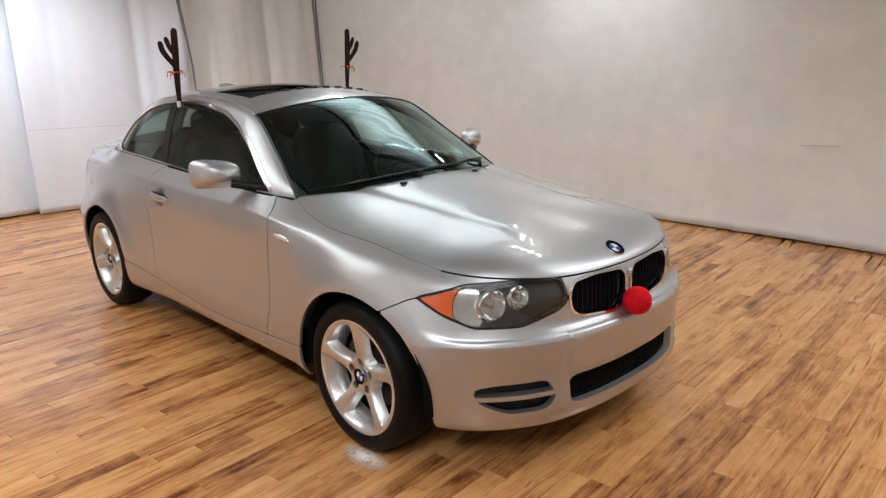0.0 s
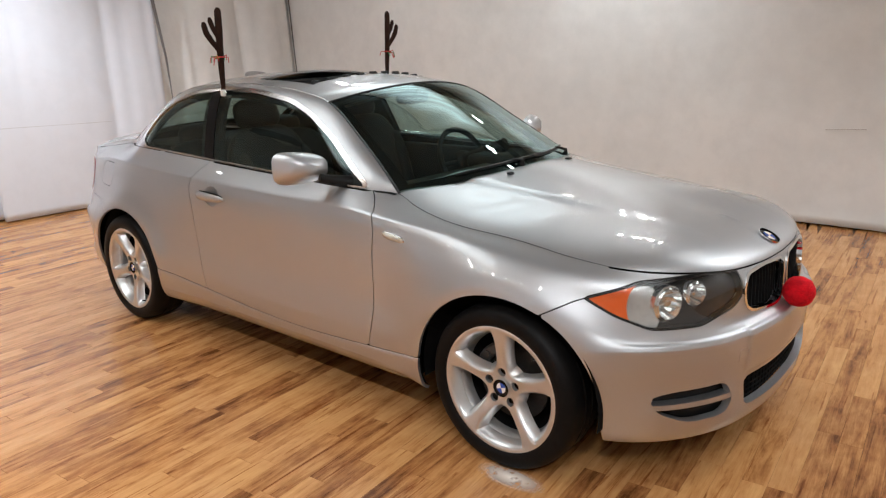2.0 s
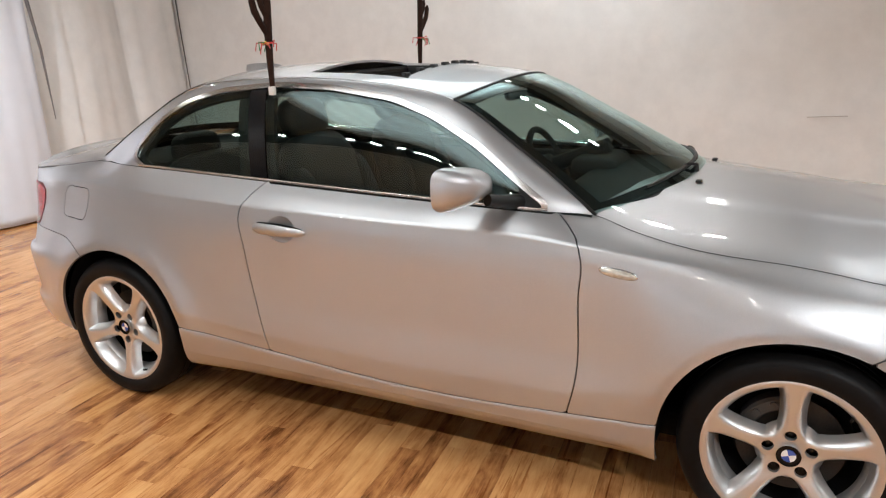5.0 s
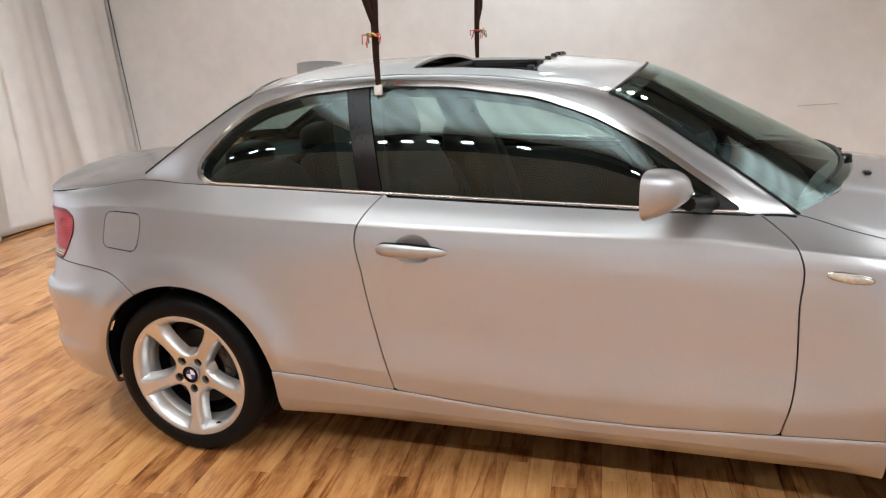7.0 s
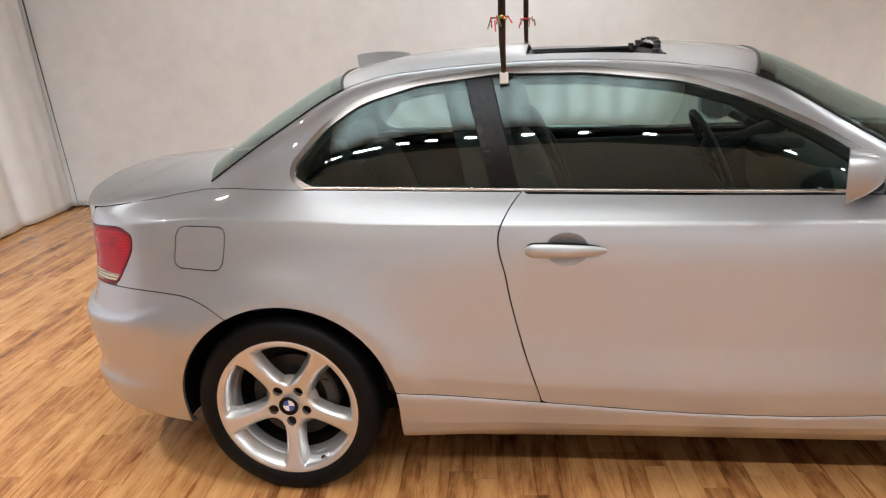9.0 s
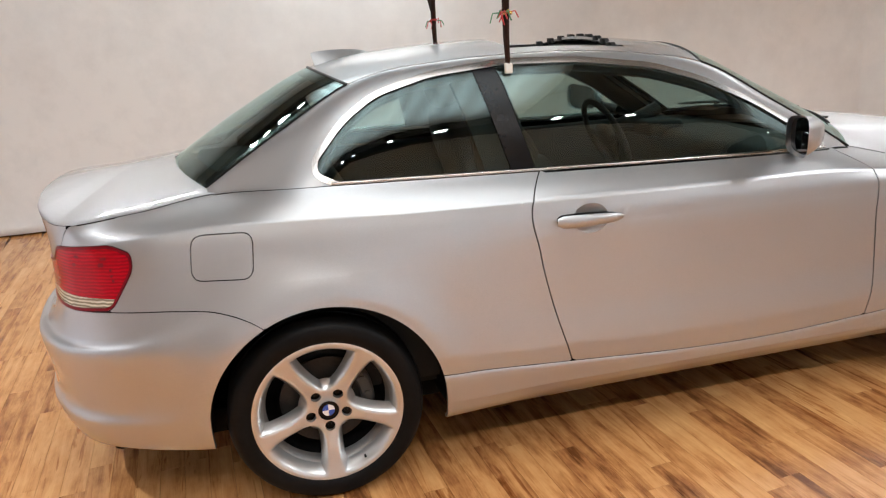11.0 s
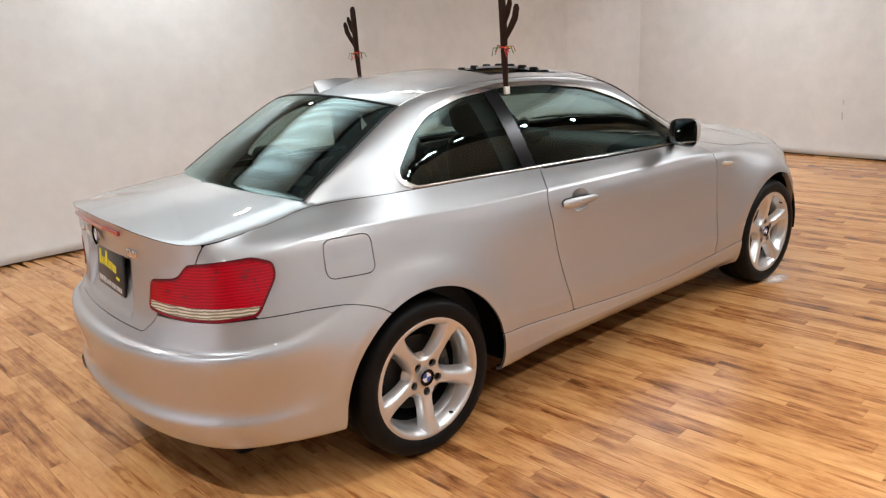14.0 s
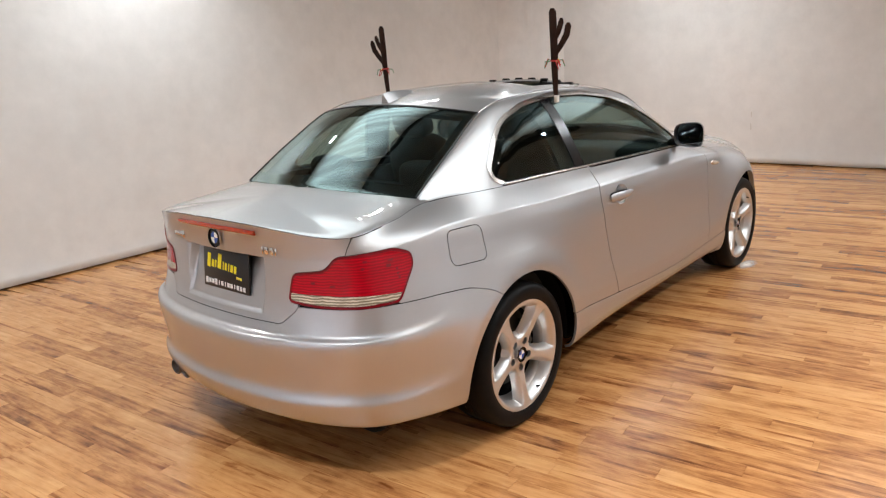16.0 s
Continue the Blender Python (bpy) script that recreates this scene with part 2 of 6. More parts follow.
def sheet(name, data, mat, parent, label=""):
    """Links a trimmed sheet; its flanges are welded on, with a normal of their own at each corner."""
    v, f, n = data
    key, at, keep = {}, [], []
    for i, p in enumerate(np.round(v, 6).tolist()):
        q = key.setdefault(tuple(p), len(key))
        if q == len(keep):
            keep.append(i)
        at.append(q)
    faces, corners = [], []
    for q in f:
        w = [at[i] for i in q]
        if len(set(w)) == len(w):
            faces.append(w)
            corners += [tuple(n[i].tolist()) for i in q]
    me = mesh_from(name, v[keep], faces, mat)
    if len(me.loops) == len(corners):
        me.normals_split_custom_set(corners)
    return put(name, me, parent, label)


def joined(*datas):
    V, F, N, k = [], [], [], 0
    for v, f, n in datas:
        V.append(v)
        N.append(n)
        F += [[i + k for i in q] for q in f]
        k += len(v)
    return np.concatenate(V), F, np.concatenate(N)


def poly_sd(pts):
    """Signed distance to a closed polygon, positive inside, over arrays a, b."""
    pts = np.array(pts, float)

    def f(a, b):
        d = np.full(np.shape(a), 1e9)
        ins = np.zeros(np.shape(a), bool)
        for p, q in zip(pts, np.roll(pts, -1, axis=0)):
            ex, ey = q - p
            wx, wy = a - p[0], b - p[1]
            t = np.clip((wx * ex + wy * ey) / (ex * ex + ey * ey), 0, 1)
            d = np.minimum(d, (wx - ex * t) ** 2 + (wy - ey * t) ** 2)
            cond = (p[1] > b) != (q[1] > b)
            xi = p[0] + (b - p[1]) * ex / (ey if abs(ey) > 1e-12 else 1e-12)
            ins ^= cond & (a < xi)
        return np.where(ins, 1, -1) * np.sqrt(d)
    return f


def round_poly(pts, r):
    """The polygon with its corners rounded by about r."""
    out, pts = [], np.array(pts, float)
    n = len(pts)
    for i in range(n):
        p, a, b = pts[i], pts[i - 1], pts[(i + 1) % n]
        la, lb = np.linalg.norm(a - p), np.linalg.norm(b - p)
        k = min(r, 0.45 * la, 0.45 * lb)
        p0, p1 = p + (a - p) / la * k, p + (b - p) / lb * k
        for t in np.linspace(0, 1, 6):
            out.append((1 - t) ** 2 * p0 + 2 * t * (1 - t) * p + t * t * p1)
    return np.array(out)


def box(bm, x, y, z, sx, sy, sz, m=None, bevel=0.0, seg=2):
    r = bmesh.ops.create_cube(bm, size=1, matrix=(m or Matrix()) @ Matrix.Translation((x, y, z)) @ Matrix.Diagonal((sx, sy, sz, 1)))
    if bevel:
        es = list({e for v in r["verts"] for e in v.link_edges})
        bmesh.ops.bevel(bm, geom=es, offset=bevel, segments=seg, profile=0.5, affect="EDGES")
    return r["verts"]


def lathe(bm, profile, steps=48, m=None):
    """Turns (r, y) about the y axis."""
    rings = []
    m = m or Matrix()
    for k in range(steps):
        a = 2 * math.pi * k / steps
        rings.append([bm.verts.new(m @ Vector((r * math.cos(a), y, r * math.sin(a)))) for r, y in profile])
    for k in range(steps):
        p, q = rings[k], rings[(k + 1) % steps]
        for i in range(len(profile) - 1):
            bm.faces.new((p[i], p[i + 1], q[i + 1], q[i]))
    bmesh.ops.remove_doubles(bm, verts=bm.verts, dist=1e-5)


def tube(bm, pts, r, sides=10, closed=False):
    """A round bar along the points; r is a number or one for each point."""
    pts = [Vector(p) for p in pts]
    n = len(pts)
    rs = [r] * n if isinstance(r, (int, float)) else list(r)
    rings, up = [], None
    for i, p in enumerate(pts):
        a = pts[(i - 1) % n] if closed or i else p
        b = pts[(i + 1) % n] if closed or i < n - 1 else p
        d = (b - a).normalized()
        if up is None:
            up = d.orthogonal().normalized()
        up = (up - d * up.dot(d)).normalized()
        s = d.cross(up)
        rings.append([bm.verts.new(p + (up * math.cos(t) + s * math.sin(t)) * rs[i]) for t in [2 * math.pi * k / sides for k in range(sides)]])
    for i in range(n if closed else n - 1):
        A, B = rings[i], rings[(i + 1) % n]
        for k in range(sides):
            bm.faces.new((A[k], A[(k + 1) % sides], B[(k + 1) % sides], B[k]))
    if not closed:
        bm.faces.new(rings[0][::-1])
        bm.faces.new(rings[-1])


def blob(bm, c, sx, sy, sz, power=2.6, rings=14, seg=20, m=None):
    """A rounded cushion: a superellipsoid."""
    m = m or Matrix()

    def sp(v):
        return math.copysign(abs(v) ** (2 / power), v)
    rows = []
    for i in range(rings + 1):
        a = -math.pi / 2 + math.pi * i / rings
        rows.append([bm.verts.new(m @ Vector((c[0] + sx * sp(math.cos(a)) * sp(math.cos(b)), c[1] + sy * sp(math.cos(a)) * sp(math.sin(b)), c[2] + sz * sp(math.sin(a)))))
                     for b in [2 * math.pi * k / seg for k in range(seg)]])
    for i in range(rings):
        for k in range(seg):
            bm.faces.new((rows[i][k], rows[i][(k + 1) % seg], rows[i + 1][(k + 1) % seg], rows[i + 1][k]))
    bmesh.ops.remove_doubles(bm, verts=bm.verts, dist=1e-5)


# ---- the room ----
BACK_Y, REAR_X, FRONT_X, NEAR_Y, TOP_Z = 3.68, -3.72, 7.05, -6.2, 3.3


def cloth_material(name, col, stain=0.10):
    m, nt, b = mat_new(name)
    p = position(nt)
    big, mid, weave = noise_node(nt, 0.7, 4, 0.6, p), noise_node(nt, 5, 5, 0.65, p), noise_node(nt, 500, 2, 0.5, p)
    mx = nt.nodes.new("ShaderNodeMath")
    mx.operation = "MULTIPLY"
    link(nt, big, "Fac", mx, 0)
    link(nt, mid, "Fac", mx, 1)
    r = ramp(nt, [(0.12, [c * (1 - stain) for c in col]), (0.34, col)])
    link(nt, mx, 0, r, 0)
    link(nt, r, 0, b, "Base Color")
    b.inputs["Roughness"].default_value = 0.92
    b.inputs["Specular IOR Level"].default_value = 0.15
    bump(nt, b, weave, "Fac", 0.12, 0.001)
    return m


CLOTH = cloth_material("white_backdrop_cloth", (0.76, 0.75, 0.735))
CLOTHBLUE = cloth_material("white_curtain_cloth", (0.75, 0.79, 0.87), 0.05)
CEIL = simple("grey_ceiling", (0.22, 0.225, 0.225), 0.9, vary=0.2, scale=4)
SKIRTDARK = simple("dark_gap_board", (0.03, 0.022, 0.018), 0.9, vary=0.2)


def slab(name, x0, x1, y0, y1, z0, z1, mat):
    bm = bmesh.new()
    box(bm, (x0 + x1) / 2, (y0 + y1) / 2, (z0 + z1) / 2, x1 - x0, y1 - y0, z1 - z0)
    return tagged(part(name, bm, mat, smooth=False), name.replace("_", " ") + " of the showroom studio", kind="structure")


slab("wall_back", REAR_X - 1.2, FRONT_X + 0.3, BACK_Y + 0.08, BACK_Y + 0.2, 0, TOP_Z, SKIRTDARK)
slab("wall_rear", REAR_X - 1.1, REAR_X - 1.02, NEAR_Y, BACK_Y + 0.08, 0, TOP_Z, SKIRTDARK)
slab("wall_front", FRONT_X + 0.08, FRONT_X + 0.2, NEAR_Y, BACK_Y + 0.08, 0, TOP_Z, SKIRTDARK)
# the near wall is unseen; its blue-grey is chosen to cool the window reflections
slab("wall_near", REAR_X - 1.2, FRONT_X + 0.3, NEAR_Y - 0.12, NEAR_Y, 0, TOP_Z, simple("cool_reflection_grey", (0.58, 0.63, 0.68), 0.8, vary=0.08, scale=3))
slab("ceiling", REAR_X - 1.2, FRONT_X + 0.3, NEAR_Y - 0.12, BACK_Y + 0.2, TOP_Z, TOP_Z + 0.1, CEIL)

slab("ceiling_cloth", REAR_X - 1.0, FRONT_X + 0.06, NEAR_Y, -3.95, TOP_Z - 0.015, TOP_Z - 0.005, CLOTH)
for name, y in (("ceiling_beam_near", -3.70), ("ceiling_beam_far", 2.62)):
    slab(name, REAR_X - 1.0, FRONT_X + 0.06, y - 0.09, y + 0.09, TOP_Z - 0.16, TOP_Z - 0.002, SKIRTDARK)


def hanging(name, a, b, fold, mat, label, bottom=0.014, top=TOP_Z - 0.01, step=0.03):
    """A cloth hung from a to b in plan; fold(s, z) pushes it out towards its left."""
    a, b = np.array(a, float), np.array(b, float)
    L = np.linalg.norm(b - a)
    d = (b - a) / L
    n = np.array((-d[1], d[0]))
    ss = np.linspace(0, L, int(L / step))
    zs = np.concatenate([[0], np.linspace(0.02, 1, 40)])
    V, F = [], []
    for s in ss:
        hem = bottom + 0.006 * noise.noise((s * 1.7, 3.1, a[0])) + 0.003 * noise.noise((s * 9, 1.1, 0))
        for k in zs:
            z = hem + (top - hem) * k
            p = a + d * s + n * fold(s, z)
            V.append((p[0], p[1], z))
    nz = len(zs)
    for i in range(len(ss) - 1):
        for j in range(nz - 1):
            F.append((i * nz + j, (i + 1) * nz + j, (i + 1) * nz + j + 1, i * nz + j + 1))
    me = mesh_from(name, V, F, mat)
    ob = new(name, me)
    sol = ob.modifiers.new("thickness", "SOLIDIFY")
    sol.thickness = 0.004
    return tagged(ob, label, "backdrop cloth", kind="structure")


def stretched(s, z):
    """A nearly flat stretched sheet with slack near the floor and faint creases."""
    w = 0.012 * noise.noise((s * 0.5, z * 0.4, 7.7)) + 0.006 * noise.noise((s * 1.6, z * 0.6, 2.2))
    return w + 0.028 * math.exp(-z / 0.10) + 0.003 * noise.noise((s * 6, z * 1.0, 5.0)) * math.exp(-z / 0.6)


def folded(s, z):
    """Loose hanging folds with sharp creases between soft swells."""
    k = 0.45 + 0.55 * min(1, z / 2.2)
    u = s * 2.3 + 0.8 * math.sin(s * 1.1) + 0.10 * z * math.sin(s * 3.0)
    f = 0.075 * (abs(math.sin(u)) ** 0.6 - 0.6) * k
    return f + 0.05 * noise.noise((s * 1.1, z * 0.25, 1.0)) + 0.016 * noise.noise((s * 5, z * 0.5, 4.0)) * k


LEAN = 0.06  # the loose curtain in the corner slopes away towards the top
hanging("backdrop_back", (FRONT_X + 0.06, BACK_Y), (REAR_X - 1.0, BACK_Y), stretched, CLOTH, "white cloth backdrop stretched along the long wall")
hanging("backdrop_front", (FRONT_X, NEAR_Y), (FRONT_X, BACK_Y), stretched, CLOTH, "white cloth backdrop stretched over the end wall")
hanging("curtain_rear", (REAR_X - 0.13, BACK_Y), (REAR_X + 0.03, 1.35), lambda s, z: folded(s * 1.3, z) * 2.3 - LEAN * z, CLOTH, "loosely folded off-white curtain hanging in the corner")
def panel_fold(s, z):
    """Flat over most of the panel, gathered into folds at its far edge."""
    return folded(s * 1.7, z) * (0.25 + 2.6 * max(0, 1 - s / 0.85))


hanging("curtain_white", (REAR_X + 0.13, 1.57), (REAR_X + 0.13, -0.29), panel_fold, CLOTHBLUE, "bright white curtain panel hanging to the floor")
hanging("curtain_side", (REAR_X + 0.02, -0.22), (REAR_X + 0.02, -2.3), lambda s, z: folded(s, z) * 1.5, CLOTHBLUE, "white curtain hanging in loose folds to the floor", bottom=0.02)
# out of view: grey cloth added to lift the reflections on the quarter panel
hanging("reflection_cloth", (REAR_X + 0.0, -2.25), (REAR_X + 0.0, NEAR_Y), lambda s, z: folded(s, z) * 1.5, cloth_material("grey_reflection_cloth", (0.42, 0.42, 0.42)), "unseen grey folded cloth added to lighten the reflections in the car's side", bottom=0.02)
hanging("curtain_corner", (FRONT_X - 0.005, BACK_Y - 0.55), (FRONT_X - 0.95, BACK_Y - 0.012), lambda s, z: -0.05 + folded(s * 1.9, z) * 0.9 * math.sin(math.pi * min(1, max(0, s / 1.09))) ** 0.6, CLOTH, "white curtain hanging in narrow folds across the corner")

# seams and marks on the cloth
bm = bmesh.new()
tube(bm, [(REAR_X + 0.132 + panel_fold(1.57 - y, 0.87 + 0.025 * (0.9 - y)), y, 0.87 + 0.025 * (0.9 - y)) for y in np.linspace(0.9, -0.28, 40)], 0.0025, 6)
tagged(part("curtain_seam", bm, simple("seam_grey", (0.35, 0.34, 0.33), 0.9)), "thin grey horizontal seam across the white curtain", kind="structure")
bm = bmesh.new()
tube(bm, [(2.63, BACK_Y - 0.021, 0.787), (2.78, BACK_Y - 0.021, 0.795), (2.92, BACK_Y - 0.021, 0.80)], 0.003, 6)
tagged(part("backdrop_mark", bm, simple("mark_grey", (0.45, 0.42, 0.39), 0.9)), "short faint grey scuff on the cloth backdrop", kind="structure")
bm = bmesh.new()
for z0, z1 in ((0.58, 0.64), (0.42, 0.50)):
    tube(bm, [(FRONT_X - 0.02, 0.52, z1), (FRONT_X - 0.02, 0.515, z0)], 0.005, 6)
tagged(part("backdrop_stain", bm, simple("stain_grey", (0.56, 0.53, 0.49), 0.9)), "small faint vertical grey smear on the end backdrop", kind="structure")
# a solid dark tube gives the corner opening its shade
bm = bmesh.new()
tube(bm, [(REAR_X - 0.10, BACK_Y - 0.03, 0.02), (REAR_X - 0.11 - LEAN * 1.6, BACK_Y - 0.03, 1.6), (REAR_X - 0.10 - LEAN * TOP_Z, BACK_Y - 0.03, TOP_Z)], (0.002, 0.006, 0.010), 8)
tagged(part("corner_shade_strip", bm, simple("corner_shade_tone", (0.08, 0.07, 0.065), 0.9)), "dark strip standing in for the shade where two backdrop cloths meet", kind="structure")

# dark tube draws the shaded gap between the two curtains
bm = bmesh.new()
tube(bm, [(REAR_X + 0.20, 1.585, 0.9), (REAR_X + 0.20, 1.56, 1.5), (REAR_X + 0.20, 1.47, 2.2), (REAR_X + 0.20, 1.36, TOP_Z)], (0.004, 0.012, 0.020, 0.024), 8)
tagged(part("fold_shade_strip", bm, simple("fold_shade_tone", (0.16, 0.15, 0.15), 0.95)), "dark slanting strip standing in for the shade beside the gathered curtain", kind="structure")

# ---- ceiling lights ----
def emit_material(name, col, strength, pleats=False):
    m = bpy.data.materials.new(name)
    m.use_nodes = True
    nt = m.node_tree
    b = nt.nodes["Principled BSDF"]
    b.inputs["Base Color"].default_value = (0.8, 0.8, 0.8, 1)
    b.inputs["Emission Color"].default_value = (*col, 1)
    b.inputs["Emission Strength"].default_value = strength
    if pleats:
        g = position(nt)
        w = nt.nodes.new("ShaderNodeTexWave")
        w.wave_type, w.bands_direction = "BANDS", "X"
        w.inputs["Scale"].default_value, w.inputs["Distortion"].default_value, w.inputs["Detail"].default_value = 1.6, 2.0, 1
        link(nt, g[0], g[1], w, "Vector")
        mr = nt.nodes.new("ShaderNodeMapRange")
        mr.inputs["To Min"].default_value, mr.inputs["To Max"].default_value = strength * 0.7, strength * 1.2
        link(nt, w, "Fac", mr, "Value")
        # the lamps sit behind the middle of the cloth: it dims towards its hems
        tc = nt.nodes.new("ShaderNodeTexCoord")
        sp = nt.nodes.new("ShaderNodeSeparateXYZ")
        link(nt, tc, "Generated", sp, 0)
        last = mr
        for axis, full in (("X", 0.12), ("Y", 0.24)):
            q = nt.nodes.new("ShaderNodeMath")
            q.operation = "SUBTRACT"
            q.inputs[0].default_value = 1.0
            link(nt, sp, axis, q, 1)
            pr = nt.nodes.new("ShaderNodeMath")
            pr.operation = "MULTIPLY"
            link(nt, sp, axis, pr, 0)
            link(nt, q, 0, pr, 1)
            sm = nt.nodes.new("ShaderNodeMapRange")
            sm.interpolation_type = "SMOOTHSTEP"
            sm.inputs["From Max"].default_value = full
            sm.inputs["To Min"].default_value = 0.04
            link(nt, pr, 0, sm, "Value")
            ml = nt.nodes.new("ShaderNodeMath")
            ml.operation = "MULTIPLY"
            link(nt, last, 0, ml, 0)
            link(nt, sm, 0, ml, 1)
            last = ml
        link(nt, last, 0, b, "Emission Strength")
    return m


PANEL = emit_material("glowing_pleated_diffuser", (0.80, 0.95, 1.0), 3.4, True)
PANELSOFT = emit_material("soft_pleated_diffuser", (0.86, 0.96, 1.0), 3.4, True)
PANELFRONT = emit_material("bright_pleated_diffuser", (0.86, 0.96, 1.0), 2.3, True)
BULB = emit_material("hot_bulb", (1.0, 0.97, 0.92), 85)


def light_panel(x0, x1, y0, y1, mat):
    root = tagged(new("ceiling_light"), "large glowing white pleated cloth light under the ceiling", "ceiling light")
    root.location = ((x0 + x1) / 2, (y0 + y1) / 2, TOP_Z - 0.30)
    hx, hy = (x1 - x0) / 2, (y1 - y0) / 2
    V, F = [], []
    n = int((x1 - x0) / 0.03)
    for i in range(n + 1):
        x = -hx + 2 * hx * i / n
        for j in range(13):
            k = j / 12
            V.append((x, -hy + 2 * hy * k, 0.02 * math.sin(x * 14) - 0.10 * math.sin(math.pi * k)))
    for i in range(n):
        for j in range(12):
            F.append((i * 13 + j, i * 13 + j + 1, (i + 1) * 13 + j + 1, (i + 1) * 13 + j))
    put("diffuser", mesh_from("diffuser", V, F, mat), root)
    bm = bmesh.new()
    for sx in (-1, 1):
        box(bm, sx * (hx + 0.02), 0, 0.03, 0.04, 2 * hy + 0.08, 0.06)
        box(bm, 0, sx * (hy + 0.02), 0.03, 2 * hx, 0.04, 0.06)
    part("frame", bm, BLACK, root, smooth=False)
    for sx in (-1, 1):
        for sy in (-1, 1):
            bm = bmesh.new()
            tube(bm, [(sx * hx, sy * hy, 0.05), (sx * hx, sy * hy, 0.30)], 0.004, 6)
            part("hanger", bm, STEEL, root)
    return root


def beam(x, y, aim, power, cone):
    """The light of one ceiling spotlight."""
    d = bpy.data.lights.new("spot_beam", "SPOT")
    d.energy, d.color, d.spot_size, d.spot_blend, d.shadow_soft_size = power, (0.93, 0.965, 1.0), radians(cone), 0.9, 0.03
    lamp = new("spot_beam", d)
    lamp.matrix_basis = look((x, y, TOP_Z - 0.17), aim)


def spot(x, y, aim, power, cone=120, first=[]):
    if not first:
        root = tagged(new("spot_light"), "small round ceiling spotlight with a dark can", "spotlight", "ceiling spotlights")
        bm = bmesh.new()
        lathe(bm, [(0, 0.14), (0.072, 0.14), (0.078, 0.0), (0.070, 0.0), (0.066, 0.02)], 20, Matrix.Rotation(radians(90), 4, "X"))
        part("can", bm, BLACK, root)
        bm = bmesh.new()
        lathe(bm, [(0, 0.002), (0.036, 0.006), (0.060, 0.016)], 20, Matrix.Rotation(radians(90), 4, "X"))
        part("bulb", bm, BULB, root)
        first.append(root)
        ob = root
        ob.matrix_basis = pose(x, y, TOP_Z - 0.145)
    else:
        ob = copy_thing(first[0], pose(x, y, TOP_Z - 0.145))
    if power:
        beam(x, y, aim, power, cone)
    return ob


light_panel(-0.75, 1.5, 0.75, 2.35, PANEL)
light_panel(-0.7, 1.8, -2.95, -0.75, PANELSOFT)
light_panel(3.4, 5.6, -2.95, -0.75, PANELFRONT)
light_panel(3.2, 5.2, 0.45, 2.05, PANELFRONT)
# the long row on the camera's side: place along the room and power
for x, power in ((-2.6, 300), (-1.9, 0), (-0.95, 215), (-0.66, 0), (-0.40, 0), (-0.14, 155), (0.20, 0), (0.71, 125), (1.20, 0), (1.76, 100), (2.35, 70), (3.15, 0), (4.30, 120), (5.45, 150)):
    spot(x, -3.45, (x, -2.6, 0.0) if x < 4 else (3.2, -0.7, 0.5), power, 64 if x < 4 else 90)
# added fill: three beams from the row light the wall behind, to brighten the car's side
for x in (-1.9, 1.2, 3.15):
    beam(x, -3.45, (x, -6.2, 0.2), 430, 85)
# two clusters of four over the far side; two single ones towards the end wall are added to brighten the floor
for x, power in ((-1.62, 30), (-1.40, 0), (-1.18, 12), (-0.96, 0), (1.74, 12), (1.98, 0), (2.22, 12), (2.46, 0), (4.70, 120), (5.85, 120)):
    spot(x, 2.30 if x < 0 or x > 4 else 1.85, (x * 0.8 + 0.3, 1.2, 0.0), power)
# five more spots with no known source, added to brighten walls and curtains
for x, y, aim, power in ((5.3, -1.6, (7.0, -1.4, 1.0), 115), (5.3, 1.2, (7.0, 1.4, 1.0), 115), (-2.2, -0.9, (-3.0, -0.3, 0.45), 330), (-2.2, 0.9, (-2.5, 3.6, 1.3), 84), (0.9, 2.9, (0.9, 3.6, 1.3), 88),
                         ):
    spot(x, y, aim, power)


# ---- the car's surfaces (x forward from the rear axle, right side at negative y) ----
PLAN = [(3.41, 0), (3.395, 0.25), (3.335, 0.48), (3.205, 0.67), (3.05, 0.78), (2.85, 0.843), (2.66, 0.862), (2.3, 0.862), (1.5, 0.858), (0.8, 0.86),
        (0.3, 0.868), (0, 0.872), (-0.3, 0.855), (-0.55, 0.80), (-0.75, 0.69), (-0.87, 0.50), (-0.93, 0.27), (-0.95, 0)]
_p = np.array(PLAN)
_s = np.concatenate([[0], np.cumsum(np.linalg.norm(np.diff(_p, axis=0), axis=1))])
LENGTH = _s[-1]


def _plan_curve():
    # mirrored knots at both ends keep the outline square to the centre line
    first, last = _p[1] * (1, -1), _p[-2] * (1, -1)
    s = np.concatenate([[-_s[1]], _s, [2 * LENGTH - _s[-2]]])
    return smooth_spline(s, np.vstack([first, _p, last]))


outline = _plan_curve()
_ss = np.linspace(0, LENGTH, 4000)
_xy = outline(_ss)


def s_of(x=None, w=None, rear=False):
    """Where along the outline the side has this x, or the front or rear this half-width."""
    if x is not None:
        return float(np.interp(-x, -_xy[:, 0], _ss))
    half = _ss < LENGTH / 2
    if rear:
        return float(np.interp(-w, -_xy[~half, 1], _ss[~half]))
    return float(np.interp(w, _xy[half, 1], _ss[half]))


SECTIONS = []


def profile(s, inward, height):
    """A vertical section of the lower body: nine stations from the lower edge to the hood or belt line."""
    SECTIONS.append((s, inward, height))


